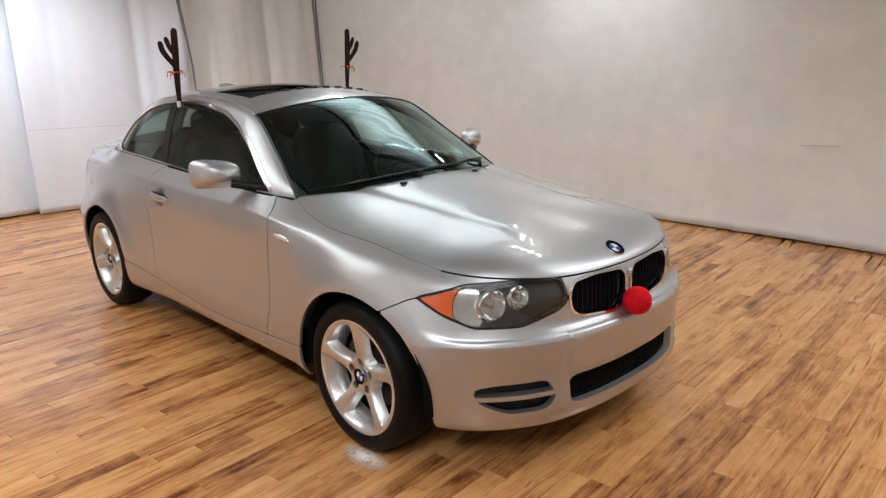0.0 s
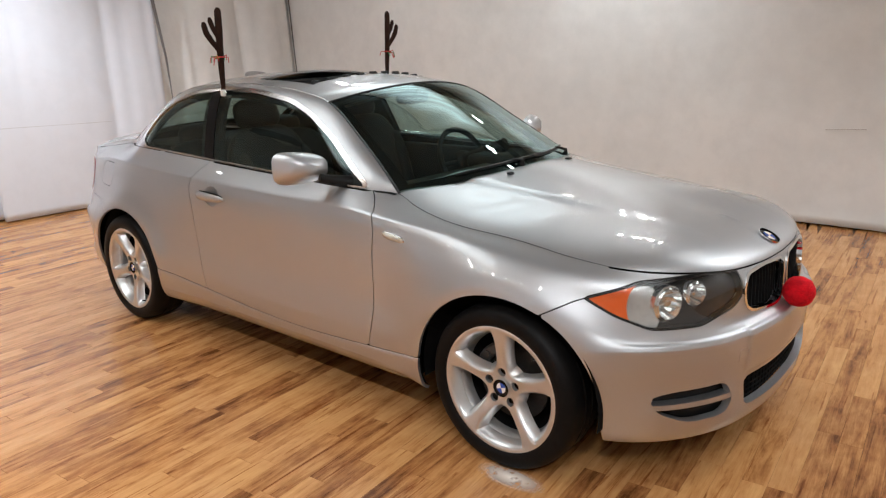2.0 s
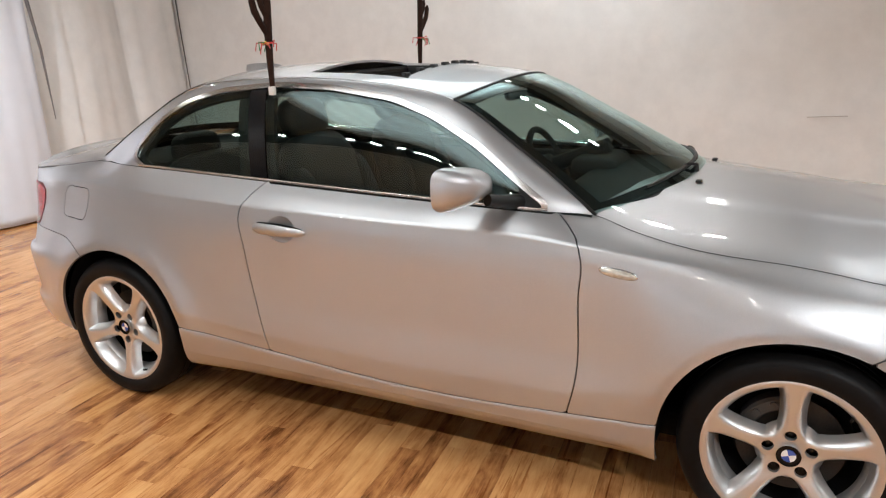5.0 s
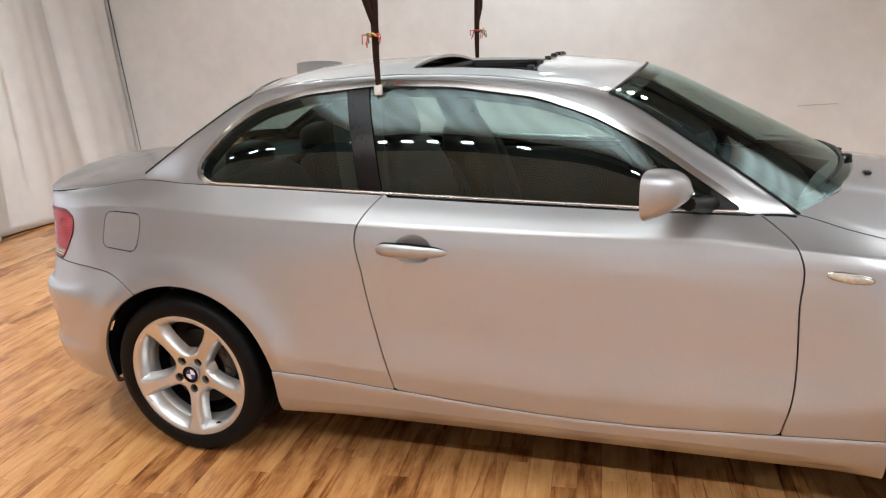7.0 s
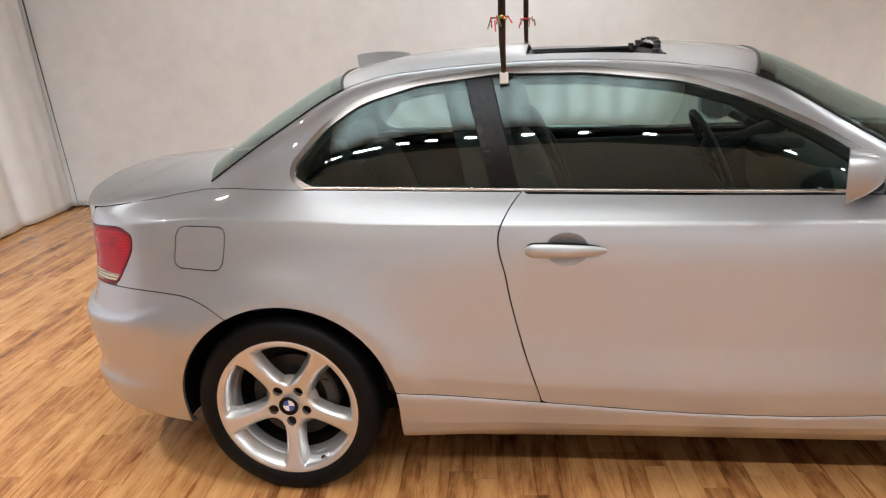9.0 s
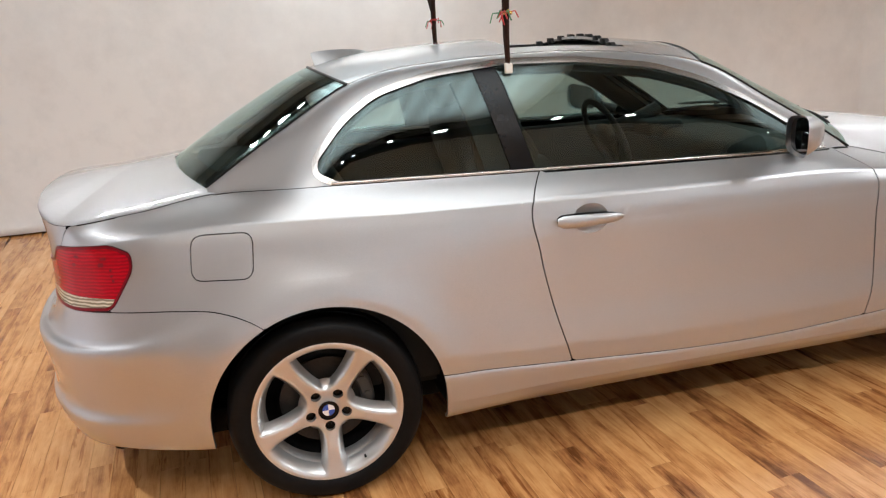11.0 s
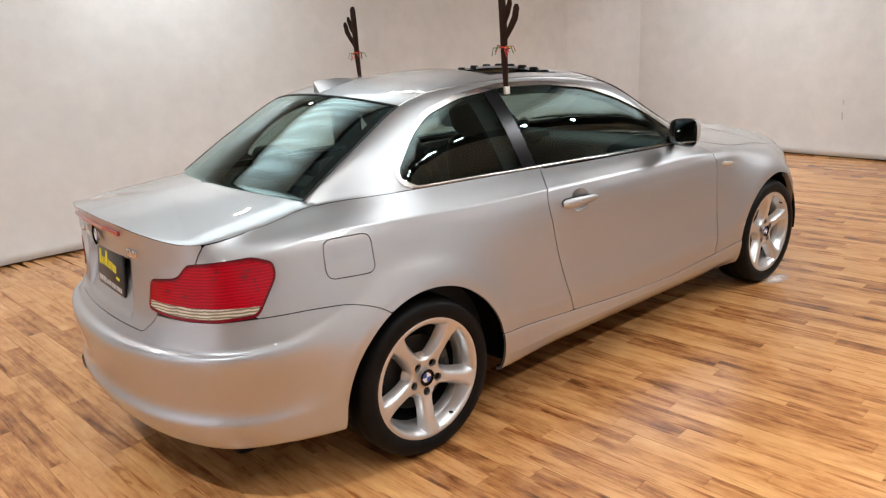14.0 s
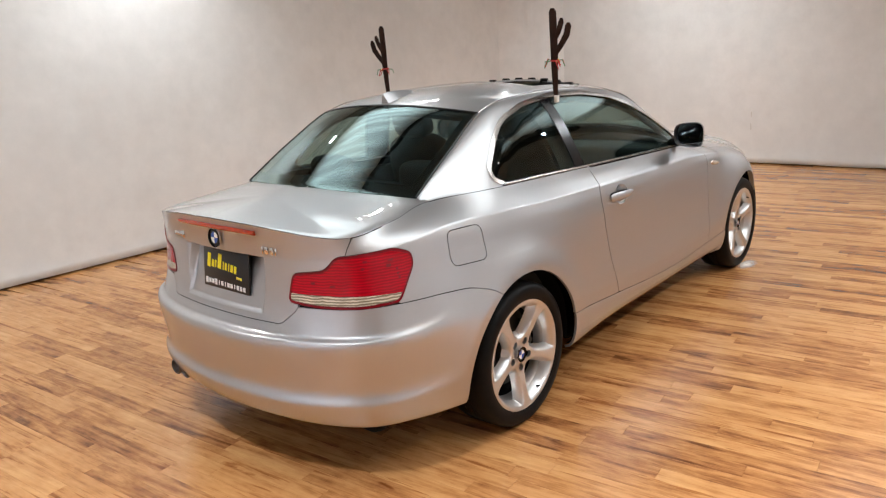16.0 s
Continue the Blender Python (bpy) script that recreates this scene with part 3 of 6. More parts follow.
profile(0.0, (.070, .024, .006, .008, .000, .024, .042, .048, .060), (.195, .207, .262, .40, .540, .566, .60, .71, .752))
profile(s_of(w=.35), (.070, .024, .006, .008, .000, .024, .042, .048, .068), (.195, .207, .262, .40, .540, .567, .60, .71, .760))
profile(s_of(w=.60), (.062, .024, .004, .006, .000, .022, .044, .060, .090), (.195, .207, .272, .40, .540, .568, .62, .72, .776))
profile(s_of(x=3.09), (.054, .022, .004, .003, .000, .020, .044, .068, .118), (.195, .21, .285, .41, .540, .578, .66, .74, .790))
profile(s_of(x=2.93), (.050, .022, .008, .000, .002, .016, .044, .080, .145), (.20, .22, .31, .42, .54, .63, .70, .765, .806))
profile(s_of(x=2.66), (.050, .022, .010, .000, .000, .006, .026, .070, .160), (.20, .22, .33, .45, .60, .68, .745, .80, .842))
profile(s_of(x=2.33), (.052, .026, .008, .004, .004, .018, .042, .070, .142), (.20, .22, .30, .43, .56, .70, .79, .845, .876))
profile(s_of(x=2.18), (.072, .040, .011, .003, .014, .024, .033, .050, .158), (.200, .232, .274, .405, .53, .69, .80, .865, .906))
profile(s_of(x=2.03), (.072, .040, .011, .003, .0185, .026, .033, .050, .195), (.200, .232, .274, .40, .53, .69, .80, .878, .942))
profile(s_of(x=1.90), (.072, .040, .011, .003, .0185, .027, .033, .050, .150), (.200, .232, .274, .395, .53, .69, .80, .888, .953))
profile(s_of(x=1.35), (.072, .040, .011, .003, .0185, .028, .033, .050, .146), (.200, .232, .274, .388, .53, .69, .81, .898, .969))
profile(s_of(x=0.80), (.072, .040, .011, .003, .0185, .028, .033, .050, .150), (.200, .232, .280, .412, .55, .70, .815, .910, .990))
profile(s_of(x=0.30), (.056, .026, .006, .006, .016, .030, .048, .078, .168), (.205, .222, .30, .45, .58, .71, .82, .920, 1.008))
profile(s_of(x=0.00), (.054, .028, .014, .010, .014, .034, .066, .100, .178), (.21, .23, .39, .47, .62, .73, .83, .932, 1.018))
profile(s_of(x=-.30), (.060, .030, .012, .006, .008, .044, .086, .124, .268), (.225, .245, .36, .46, .60, .71, .83, .935, 1.006))
profile(s_of(x=-.55), (.060, .022, .004, .010, .000, .026, .068, .100, .195), (.235, .262, .345, .41, .580, .640, .78, .915, .980))
profile(s_of(w=.63, rear=True), (.070, .026, .002, .016, .000, .034, .066, .076, .080), (.24, .268, .348, .41, .580, .622, .75, .885, .962))
profile(s_of(w=.45, rear=True), (.080, .030, .002, .018, .000, .036, .074, .086, .076), (.245, .274, .35, .41, .580, .618, .70, .88, .985))
profile(s_of(w=.25, rear=True), (.085, .032, .002, .018, .000, .042, .084, .106, .082), (.248, .276, .35, .41, .575, .614, .69, .88, 1.003))
profile(LENGTH, (.085, .032, .002, .018, .000, .045, .088, .110, .086), (.25, .276, .35, .41, .575, .614, .69, .88, 1.009))
_knots = smooth_spline([k[0] for k in SECTIONS], np.array([np.concatenate([k[1], k[2]]) for k in SECTIONS]))


FLANK = (s_of(x=2.5), s_of(x=2.1), s_of(x=0.4), s_of(x=-.1), s_of(x=-.5))
SILLFOLD = (s_of(x=2.15), s_of(x=2.0), s_of(x=0.5), s_of(x=0.35))
CREASE = (s_of(x=3.12), s_of(x=2.9), s_of(x=-.45))


def section(s, v):
    """Inward offset and height at station v of the section at s."""
    s, v = np.broadcast_arrays(np.asarray(s, float), np.asarray(v, float))
    c = _knots(np.clip(s, 0, LENGTH))
    d, z = c[..., :9], c[..., 9:]
    i = np.clip(np.floor(v).astype(int), 0, 7)
    t = v - i

    def at(a, k):
        j = i + k
        lo, hi = j < 0, j > 8
        r = np.take_along_axis(a, np.clip(j, 0, 8)[..., None], -1)[..., 0]
        r = np.where(lo, 2 * a[..., 0] - a[..., 1], r)
        return np.where(hi, 2 * a[..., 8] - a[..., 7], r)

    # the fourth station is a crease on both bumpers
    crease = np.interp(s, (0, CREASE[0], CREASE[1], CREASE[2], LENGTH), (1, 1, 0, 0, 0.1))
    k = crease * np.where(i == 3, t ** 2, np.where(i == 4, (1 - t) ** 2, 0.0))
    # the seventh is the shoulder line along the flank
    flank = np.interp(s, FLANK, (0, 1, 1, 0.9, 0.4))
    k = k + flank * np.where(i == 6, t ** 1.2, np.where(i == 7, (1 - t) ** 1.2, 0.0))
    # the third is the fold low on the doors, the second that on the sill
    k = k + np.interp(s, SILLFOLD, (0, 1, 1, 0)) * np.where(i == 1, t ** 1.2, np.where(i == 2, (1 - t) ** 3, 0.0))
    k = k + np.interp(s, SILLFOLD, (0, 1, 1, 0)) * np.where(i == 2, t ** 3, np.where(i == 3, (1 - t) ** 1.5, 0.0))

    def cr(a):
        p0, p1, p2, p3 = at(a, -1), at(a, 0), at(a, 1), at(a, 2)
        return k * (p1 + (p2 - p1) * t) + (1 - k) * 0.5 * (2 * p1 + (p2 - p0) * t + (2 * p0 - 5 * p1 + 4 * p2 - p3) * t ** 2 + (3 * p1 - p0 - 3 * p2 + p3) * t ** 3)
    return cr(d), cr(z)


def skirt(s, v):
    """The lower body from its lower edge to the hood, belt and boot line, all the way round the right side."""
    s, v = np.broadcast_arrays(np.asarray(s, float), np.asarray(v, float))
    p = outline(s)
    t = outline(s + 1e-3) - outline(s - 1e-3)
    n = unit(np.stack([t[..., 1], -t[..., 0]], -1))
    d, z = section(s, v)
    for c, k in ((0.012, 0.018), (2.665, 0.011)):
        r = np.maximum(np.hypot((p[..., 0] - c) / 1.03, z - 0.314) - 0.362, 0)
        fade = np.clip((z - 0.25) / 0.2, 0, 1) * np.clip((0.86 - z) / 0.1, 0, 1)
        d = d - fade * (k / (1 + np.exp((r - 0.075) / 0.026)) - 0.003 * np.exp(-(r / 0.020) ** 2))
    # the middle of the front bumper stands proud for the plate
    proud = np.clip((0.375 - p[..., 1]) / 0.010, 0, 1) * np.clip((z - 0.395) / 0.02, 0, 1) * np.clip((0.575 - z) / 0.02, 0, 1)
    d = d - 0.009 * np.where(p[..., 0] > 3.0, proud * proud * (3 - 2 * proud), 0)
    # the boot lid is pressed in round the rear plate
    w = np.maximum(np.abs(p[..., 1]) - (0.268 + 0.06 * (z - 0.76)), np.maximum(0.668 - z, z - 0.868))
    press = np.clip(0.5 - w / 0.018, 0, 1)
    d = d + (0.008 + 0.045 * np.clip((z - 0.668) / 0.2, 0, 1)) * np.where(p[..., 0] < -0.5, press * press * (3 - 2 * press), 0)
    return np.stack([p[..., 0] - n[..., 0] * d, -(p[..., 1] - n[..., 1] * d), z], -1)


def sill_surface(s, v):
    """The sill below the doors: it swells out under the gap and turns under at its foot."""
    p = skirt(s, v)
    below = np.maximum(sill_line(p[..., 0]) - p[..., 2], 0)
    swell = 0.004 * (1 - np.exp(-below / 0.008)) * np.clip((p[..., 2] - 0.19) / 0.05, 0, 1)
    return p - np.stack([0 * swell, swell, 0 * swell], -1)


def edge(s):
    """The upper edge of the lower body and the way in which it runs on there."""
    p = skirt(s, 8.0)
    return p, unit(p - skirt(s, 7.75))


HOOD_END, BOOT_START = s_of(x=2.035), s_of(x=-.30)
hood_spine = smooth_spline((2.2, 2.5, 2.8, 3.1), (0.998, 0.962, 0.917, 0.853))
boot_spine = smooth_spline((-0.80, -0.62, -0.38), (1.022, 1.036, 1.054))


def hermite(p0, t0, p1, t1, t):
    t = t[..., None]
    return (1 + 2 * t) * (1 - t) ** 2 * p0 + t * (1 - t) ** 2 * t0 + t * t * (3 - 2 * t) * p1 + t * t * (t - 1) * t1


def deck(s, t, spine, s0, s1, x0, x1, k0, k1):
    k0 = np.asarray(k0)[..., None] if np.ndim(k0) else k0
    s, t = np.broadcast_arrays(np.asarray(s, float), np.asarray(t, float))
    p0, d0 = edge(s)
    xs = x0 + (x1 - x0) * (s - s0) / (s1 - s0)
    p1 = np.stack([xs, 0 * xs, spine(xs)], -1)
    g = p1 - p0
    dist = np.linalg.norm(g, axis=-1, keepdims=True)
    e = 0.01
    slope = (spine(xs + e) - spine(xs - e)) / (2 * e)
    flat = unit(np.stack([g[..., 0], g[..., 1], 0 * xs], -1))
    end = np.stack([flat[..., 0], flat[..., 1], slope * flat[..., 0]], -1)
    return hermite(p0, d0 * dist * k0, p1, end * dist * k1, t)


def hood_surface(s, t):
    p = deck(s, t, hood_spine, 0.0, HOOD_END, 3.12, 2.255, 0.55, 0.75)
    y = np.abs(p[..., 1])
    ridge = 0.30 + 0.10 * np.clip((3.2 - p[..., 0]) / 1.0, 0, 1)
    lift = 0.009 / (1 + np.exp((y - ridge) / 0.013)) * np.clip((t - 0.04) / 0.2, 0, 1) * np.clip((3.28 - p[..., 0]) / 0.3, 0, 1)
    return p + np.stack([0 * y, 0 * y, lift], -1)


def boot_surface(s, t):
    # a crisp lip at the back, soft shoulders at the sides
    s, t = np.broadcast_arrays(np.asarray(s, float), np.asarray(t, float))
    soft = np.interp(outline(s)[..., 0], (-0.80, -0.45), (0.035, 0.40))
    return deck(s, t, boot_spine, LENGTH, BOOT_START, -0.74, -0.43, soft, 0.8)


# glasshouse: u runs along the centre line from the rear window's foot to the windscreen's foot
roof_z = smooth_spline((-.42, -.15, .12, .25, .45, .75, 1.05, 1.35, 1.58, 1.93, 2.30), (1.050, 1.212, 1.345, 1.377, 1.397, 1.408, 1.402, 1.380, 1.345, 1.182, .988))
bow = smooth_spline((-.42, .12, .5, 1.0, 1.58, 2.30), (-.16, -.12, -.03, .02, .12, .20))
crown = smooth_spline((-.42, .12, .5, 1.0, 1.58, 2.30), (.035, .060, .068, .070, .080, .045))
half = smooth_spline((-.42, -.15, .12, .5, 1.0, 1.58, 1.93, 2.30), (.55, .530, .502, .498, .500, .522, .585, .665))


def top_surface(u, v):
    u, v = np.broadcast_arrays(np.asarray(u, float), np.asarray(v, float))
    y = v * half(u)
    k = (y / 0.6) ** 2
    return np.stack([u - bow(u) * k, y, roof_z(u) - crown(u) * k], -1)


_es = np.linspace(s_of(x=2.15), s_of(x=-.36), 800)
_ep, _ed = edge(_es)
edge_at = smooth_spline(-_ep[::8, 0], np.concatenate([_ep, _ed], -1)[::8])


def side_surface(u, t):
    """From the belt line up over the side windows to the roof's edge."""
    u, t = np.broadcast_arrays(np.asarray(u, float), np.asarray(t, float))
    p1 = top_surface(u, -1.0)
    ed = edge_at(-p1[..., 0])
    p0, d0 = ed[..., :3], ed[..., 3:]
    p0 = p0 + np.stack([0 * u, 0 * u + 0.004, 0 * u - 0.004], -1)
    k = np.clip((p1[..., 0] + 0.12) / 0.30, 0, 1)[..., None]
    k = k * k * (3 - 2 * k)
    upright = np.array((0, 0.30, 0.954))
    d0 = unit(d0 * (1 - k) + upright * k)
    din = unit(top_surface(u, -0.9) - p1)
    dist = np.linalg.norm(p1 - p0, axis=-1, keepdims=True)
    return hermite(p0, d0 * dist * (0.9 + 0.9 * k), p1, din * dist * (0.9 - 0.45 * k), t)


# ---- outlines of the panels: positive inside ----
def XWZ(P):
    return P[..., 0], np.abs(P[..., 1]), P[..., 2]


def arches(P):
    x, w, z = XWZ(P)
    out = None
    for c in (0.012, 2.665):
        r = np.where(z > 0.314, np.hypot((x - c) / 1.03, z - 0.314) - 0.362, np.abs(x - c) / 1.03 - 0.362)
        out = r if out is None else np.minimum(out, r)
    return out


gap_rear = smooth_spline((.20, .338, .536, .741, .91, .955, 1.0), (.86, .834, .778, .735, .724, .752, .795))
gap_front = smooth_spline((.20, .33, .42, .72, .85, .885, .92, .96), (2.0, 2.015, 2.036, 2.040, 2.038, 2.022, 1.978, 1.915))
sill_line = smooth_spline((.2, .40, .84, 1.3, 1.6, 1.95, 2.4), (.398, .384, .350, .318, .312, .327, .356))
bumper_line = smooth_spline((-1.0, -.75, -.59, -.40, -.28, -.19, -.12), (.709, .707, .707, .704, .690, .655, .60))
lamp = poly_sd(round_poly([(2.185, .704), (2.44, .757), (2.70, .767), (2.90, .766), (2.955, .756), (2.992, .668), (2.93, .638), (2.74, .600), (2.48, .604), (2.32, .648)], 0.028))
tail = poly_sd(round_poly([(.445, .722), (.405, .832), (.235, .848), (.175, .897), (-.12, .905), (-.205, .880), (-.215, .835), (-.135, .712), (.05, .706), (.30, .709)], 0.03))
kidney = poly_sd(round_poly([(.022, .700), (.045, .732), (.20, .742), (.315, .732), (.338, .69), (.328, .630), (.285, .603), (.12, .584), (.05, .592), (.024, .63)], 0.035))
intake = poly_sd(round_poly([(-.5, .268), (.33, .272), (.365, .285), (.372, .378), (.34, .385), (-.5, .385)], 0.02))
side_intake = poly_sd(round_poly([(.425, .325), (.462, .395), (.64, .393), (.700, .377), (.682, .320), (.60, .276), (.465, .278)], 0.03))
fuel = poly_sd(round_poly([(-.352, .785), (-.338, .915), (-.158, .912), (-.172, .778)], 0.035))
window = poly_sd(round_poly([(.125, 1.014), (.060, 1.050), (.062, 1.085), (.16, 1.19), (.275, 1.262), (.46, 1.309), (.73, 1.331), (1.0, 1.320), (1.27, 1.282), (1.45, 1.224),
                             (1.63, 1.135), (1.80, 1.024), (1.905, .954), (1.3, .972), (.79, .990)], 0.05))
face_y = poly_sd(round_poly([(-.5, .640), (.36, .640), (.425, .700), (.432, .78), (.425, .815), (.47, .818), (.560, .835), (.598, .885), (.612, .95), (.635, 1.1), (-.5, 1.1)], 0.02))


def a_front(P):
    x, w, z = XWZ(P)
    return x - w


def a_rear(P):
    x, w, z = XWZ(P)
    return -x - w


lamp_top = smooth_spline((2.0, 2.185, 2.44, 2.70, 3.1), (.66, .700, .750, .760, .762))


def nose_cut(P):
    """Bumper and nose in front of this line, fender behind it and over the lamp."""
    x, w, z = XWZ(P)
    a = x - w
    over = np.minimum(z - lamp_top(a), 2.74 - a)
    return -np.maximum(-((x - 2.835) * 0.474 - (z - 0.640) * 0.88), np.where(z > 0.69, over, -1.0))


GAP = 0.0023


def low(*fs):
    r = fs[0]
    for f in fs[1:]:
        r = np.minimum(r, f)
    return r


def k_bumper_front(P):
    x, w, z = XWZ(P)
    g = np.where(x > 3.1, np.maximum(kidney(w, z), np.maximum(intake(w, z), side_intake(w, z))), -1.0)
    return low(arches(P), nose_cut(P) - GAP, -lamp(a_front(P), z) - GAP, -g)


def k_fender(P):
    x, w, z = XWZ(P)
    return low(arches(P), -nose_cut(P) - GAP, -lamp(a_front(P), z) - GAP, x - gap_front(z) - GAP, z - sill_line(x) - GAP)


def k_door(P):
    x, w, z = XWZ(P)
    bowl = 1 - np.hypot((x - 0.915) / 0.064, (z - 0.836) / 0.049)
    return low(gap_front(z) - x - GAP, x - gap_rear(z) - GAP, z - sill_line(x) - GAP, -bowl * 0.04)


def k_sill(P):
    x, w, z = XWZ(P)
    return low(arches(P), sill_line(x) - z - GAP * .1, x - 0.2, 2.45 - x)


def k_quarter(P):
    x, w, z = XWZ(P)
    boot = np.where(x < -0.6, -face_y(w, z) - GAP * .5, 1.0)
    return low(arches(P), gap_rear(z) - x - GAP, np.where(x > 0, z - sill_line(x) - GAP, z - bumper_line(x) - GAP * .7), -tail(a_rear(P), z) - 0.0016, np.where(x > -.5, -fuel(x, z) - GAP * .7, 1), boot)


def k_bumper_rear(P):
    x, w, z = XWZ(P)
    return low(arches(P), bumper_line(x) - z - GAP * .7, -tail(a_rear(P), z) - 0.0016, np.where(x < -0.6, -face_y(w, z) - GAP * .5, 1.0), -x + 0.0)


def k_boot_face(P):
    x, w, z = XWZ(P)
    return low(face_y(w, z) - GAP * .5, -0.6 - x, -tail(a_rear(P), z) - 0.0016)


# ---- the car ----
car = tagged(new("car"), "silver two-door coupe parked on the wood floor", "car")


def fine(a, b, step):
    return np.linspace(a, b, max(4, int(abs(b - a) / step)))


VS = np.linspace(0, 8, 73)


def pair(name, data, mat, label=""):
    """The part on the right side and its mirror image."""
    r = sheet(name, data, mat, car, label)
    l = sheet(name, mirrored(data), mat, car, label)
    return r, l


d = largest(patch(skirt, fine(0, s_of(x=2.75), 0.016), VS, k_bumper_front, flange=0.030))
front_bumper = sheet("front_bumper", joined(d, mirrored(d)), PAINT, car, "silver front bumper with three lower openings")
d = largest(patch(skirt, fine(s_of(x=-.02), LENGTH, 0.009), np.linspace(0, 8, 145), k_bumper_rear))
rear_bumper = sheet("rear_bumper", joined(d, mirrored(d)), PAINT, car, "smooth silver rear bumper")
fender_r, fender_l = pair("front_fender", patch(skirt, fine(s_of(w=.45), s_of(x=1.85), 0.014), VS, k_fender), PAINT)
door_r, door_l = pair("door", patch(skirt, fine(s_of(x=2.1), s_of(x=0.66), 0.014), VS, k_door), PAINT)
sill_r, sill_l = pair("side_sill", patch(sill_surface, fine(s_of(x=2.5), s_of(x=0.1), 0.016), np.linspace(0, 4.4, 150), k_sill, off=0.001), PAINT)
quarter_r, quarter_l = pair("rear_quarter_panel", largest(patch(skirt, fine(s_of(x=0.95), s_of(w=.40, rear=True), 0.009), np.linspace(0, 8, 145), k_quarter)), PAINT)
d = patch(hood_surface, fine(0, HOOD_END, 0.016), np.linspace(0, 1, 48), None)
def smooth_nose(data):
    # keep the fan of lines at the tip of the hood level across the centre line
    V, F, N = data
    t = np.linspace(0, 1, 60)
    tip = hood_surface(np.zeros(60), t)
    xs = np.concatenate([[2.2, 2.6, 3.0], tip[::-1, 0]])
    zs = np.concatenate([hood_spine(np.array([2.2, 2.6, 3.0])), tip[::-1, 2]])
    slope = np.interp(V[:, 0], (xs[1:] + xs[:-1]) / 2, np.diff(zs) / np.maximum(np.diff(xs), 1e-6))
    want = unit(np.stack([-slope, 0 * slope, 1 + 0 * slope], -1))
    k = (np.exp(-(V[:, 1] / 0.07) ** 2) * np.clip((V[:, 0] - 2.9) / 0.1, 0, 1) * np.clip((3.33 - V[:, 0]) / 0.05, 0, 1))[:, None]
    return V, F, unit(N * (1 - k) + want * k)


d = smooth_nose(d)
hood = sheet("hood", joined(d, mirrored(d)), PAINT, car, "silver hood with two soft ridges")
d1 = patch(boot_surface, fine(BOOT_START, LENGTH, 0.016), np.linspace(0, 1, 40), None)
d2 = largest(patch(skirt, fine(s_of(w=.67, rear=True), LENGTH, 0.008), np.linspace(4, 8, 200), k_boot_face))
boot = sheet("boot_lid", joined(d1, mirrored(d1)), PAINT, car, "silver boot lid with a shallow lip")
d2[0][np.abs(d2[0][:, 1]) < 2e-3, 1] = 0.0
sheet("boot_face", joined(d2, mirrored(d2)), PAINT, boot, "upright silver boot face pressed in round the plate")

# open gaps along the edges of hood and boot, their shade drawn as black tubes
for sg in (-1, 1):
    for s0, s1, own in ((s_of(w=.40), HOOD_END, hood), (BOOT_START, s_of(x=-.66), boot)):
        bm = bmesh.new()
        line = edge(np.linspace(s0, s1, 60))[0]
        line[:, 1] *= -sg
        tube(bm, line + np.array((0, 0, -0.0008)), 0.0009, 6)
        part("panel_gap_shade", bm, BLACK, own)

# the turned-over top edges of the fenders under the hood's rim and of the quarters under the boot's
for s0, s1, pieces in ((s_of(x=3.05), HOOD_END, (fender_r, fender_l)), (BOOT_START, s_of(x=-.62), (quarter_r, quarter_l))):
    for sg, own in zip((1, -1), pieces):
        ls, lv = np.linspace(s0, s1, 90), np.linspace(7.40, 7.995, 9)
        G = skirt(*np.meshgrid(ls, lv, indexing="ij")) + np.array((0, 0, -.0012))
        G[..., 1] *= sg
        F = [(i * 9 + j, i * 9 + j + 1, i * 9 + j + 10, i * 9 + j + 9) for i in range(89) for j in range(8)]
        put("panel_lip", mesh_from("panel_lip", G.reshape(-1, 3), F, PAINT), own)

# fuel flap
d = patch(skirt, fine(s_of(x=-.1), s_of(x=-.42), 0.01), VS[36:66], lambda P: fuel(P[..., 0], P[..., 2]) - GAP * .7)
sheet("fuel_flap", d, PAINT, car, "rounded silver fuel flap")

# roof, windows
REARG, FRONTG = (-.42, .115), (1.585, 2.287)
us_roof = fine(REARG[1], FRONTG[0], 0.02)


def sunroof(P):
    x, w, z = XWZ(P)
    return np.minimum(0.40 - w, np.minimum(x - 0.80, 1.24 - x)) + 0.0


d = patch(top_surface, us_roof, np.linspace(-1, 1, 61), lambda P: -sunroof(P), flange=0.010)
roof = sheet("roof", d, PAINT, car, "silver roof with an open sunroof")


def k_rail(P):
    x, w, z = XWZ(P)
    return -(window(x, z) + 0.015)


rail_us = fine(-.42, 2.30, 0.014)
rail_r, rail_l = pair("roof_pillar", patch(side_surface, rail_us, np.linspace(0, 1, 61), k_rail, flange=0.02), PAINT)
ringfun = lambda P: np.minimum(window(P[..., 0], P[..., 2]) + 0.016, 0.002 - window(P[..., 0], P[..., 2]))
ring_r, ring_l = pair("window_trim", patch(side_surface, fine(-.1, 2.2, 0.01), np.linspace(0, 1, 81), ringfun, flange=0.01, off=0.004), SATIN, "thin bright satin trim round the side windows")


def pillar_b(P):
    x, z = P[..., 0], P[..., 2]
    return x - (0.775 - (z - 0.99) * 0.24)


def glass_door(P):
    return low(window(P[..., 0], P[..., 2]) - 0.003, pillar_b(P) - 0.002, 1.80 - P[..., 0])


def glass_quarter(P):
    return low(window(P[..., 0], P[..., 2]) - 0.003, -pillar_b(P) - 0.085)


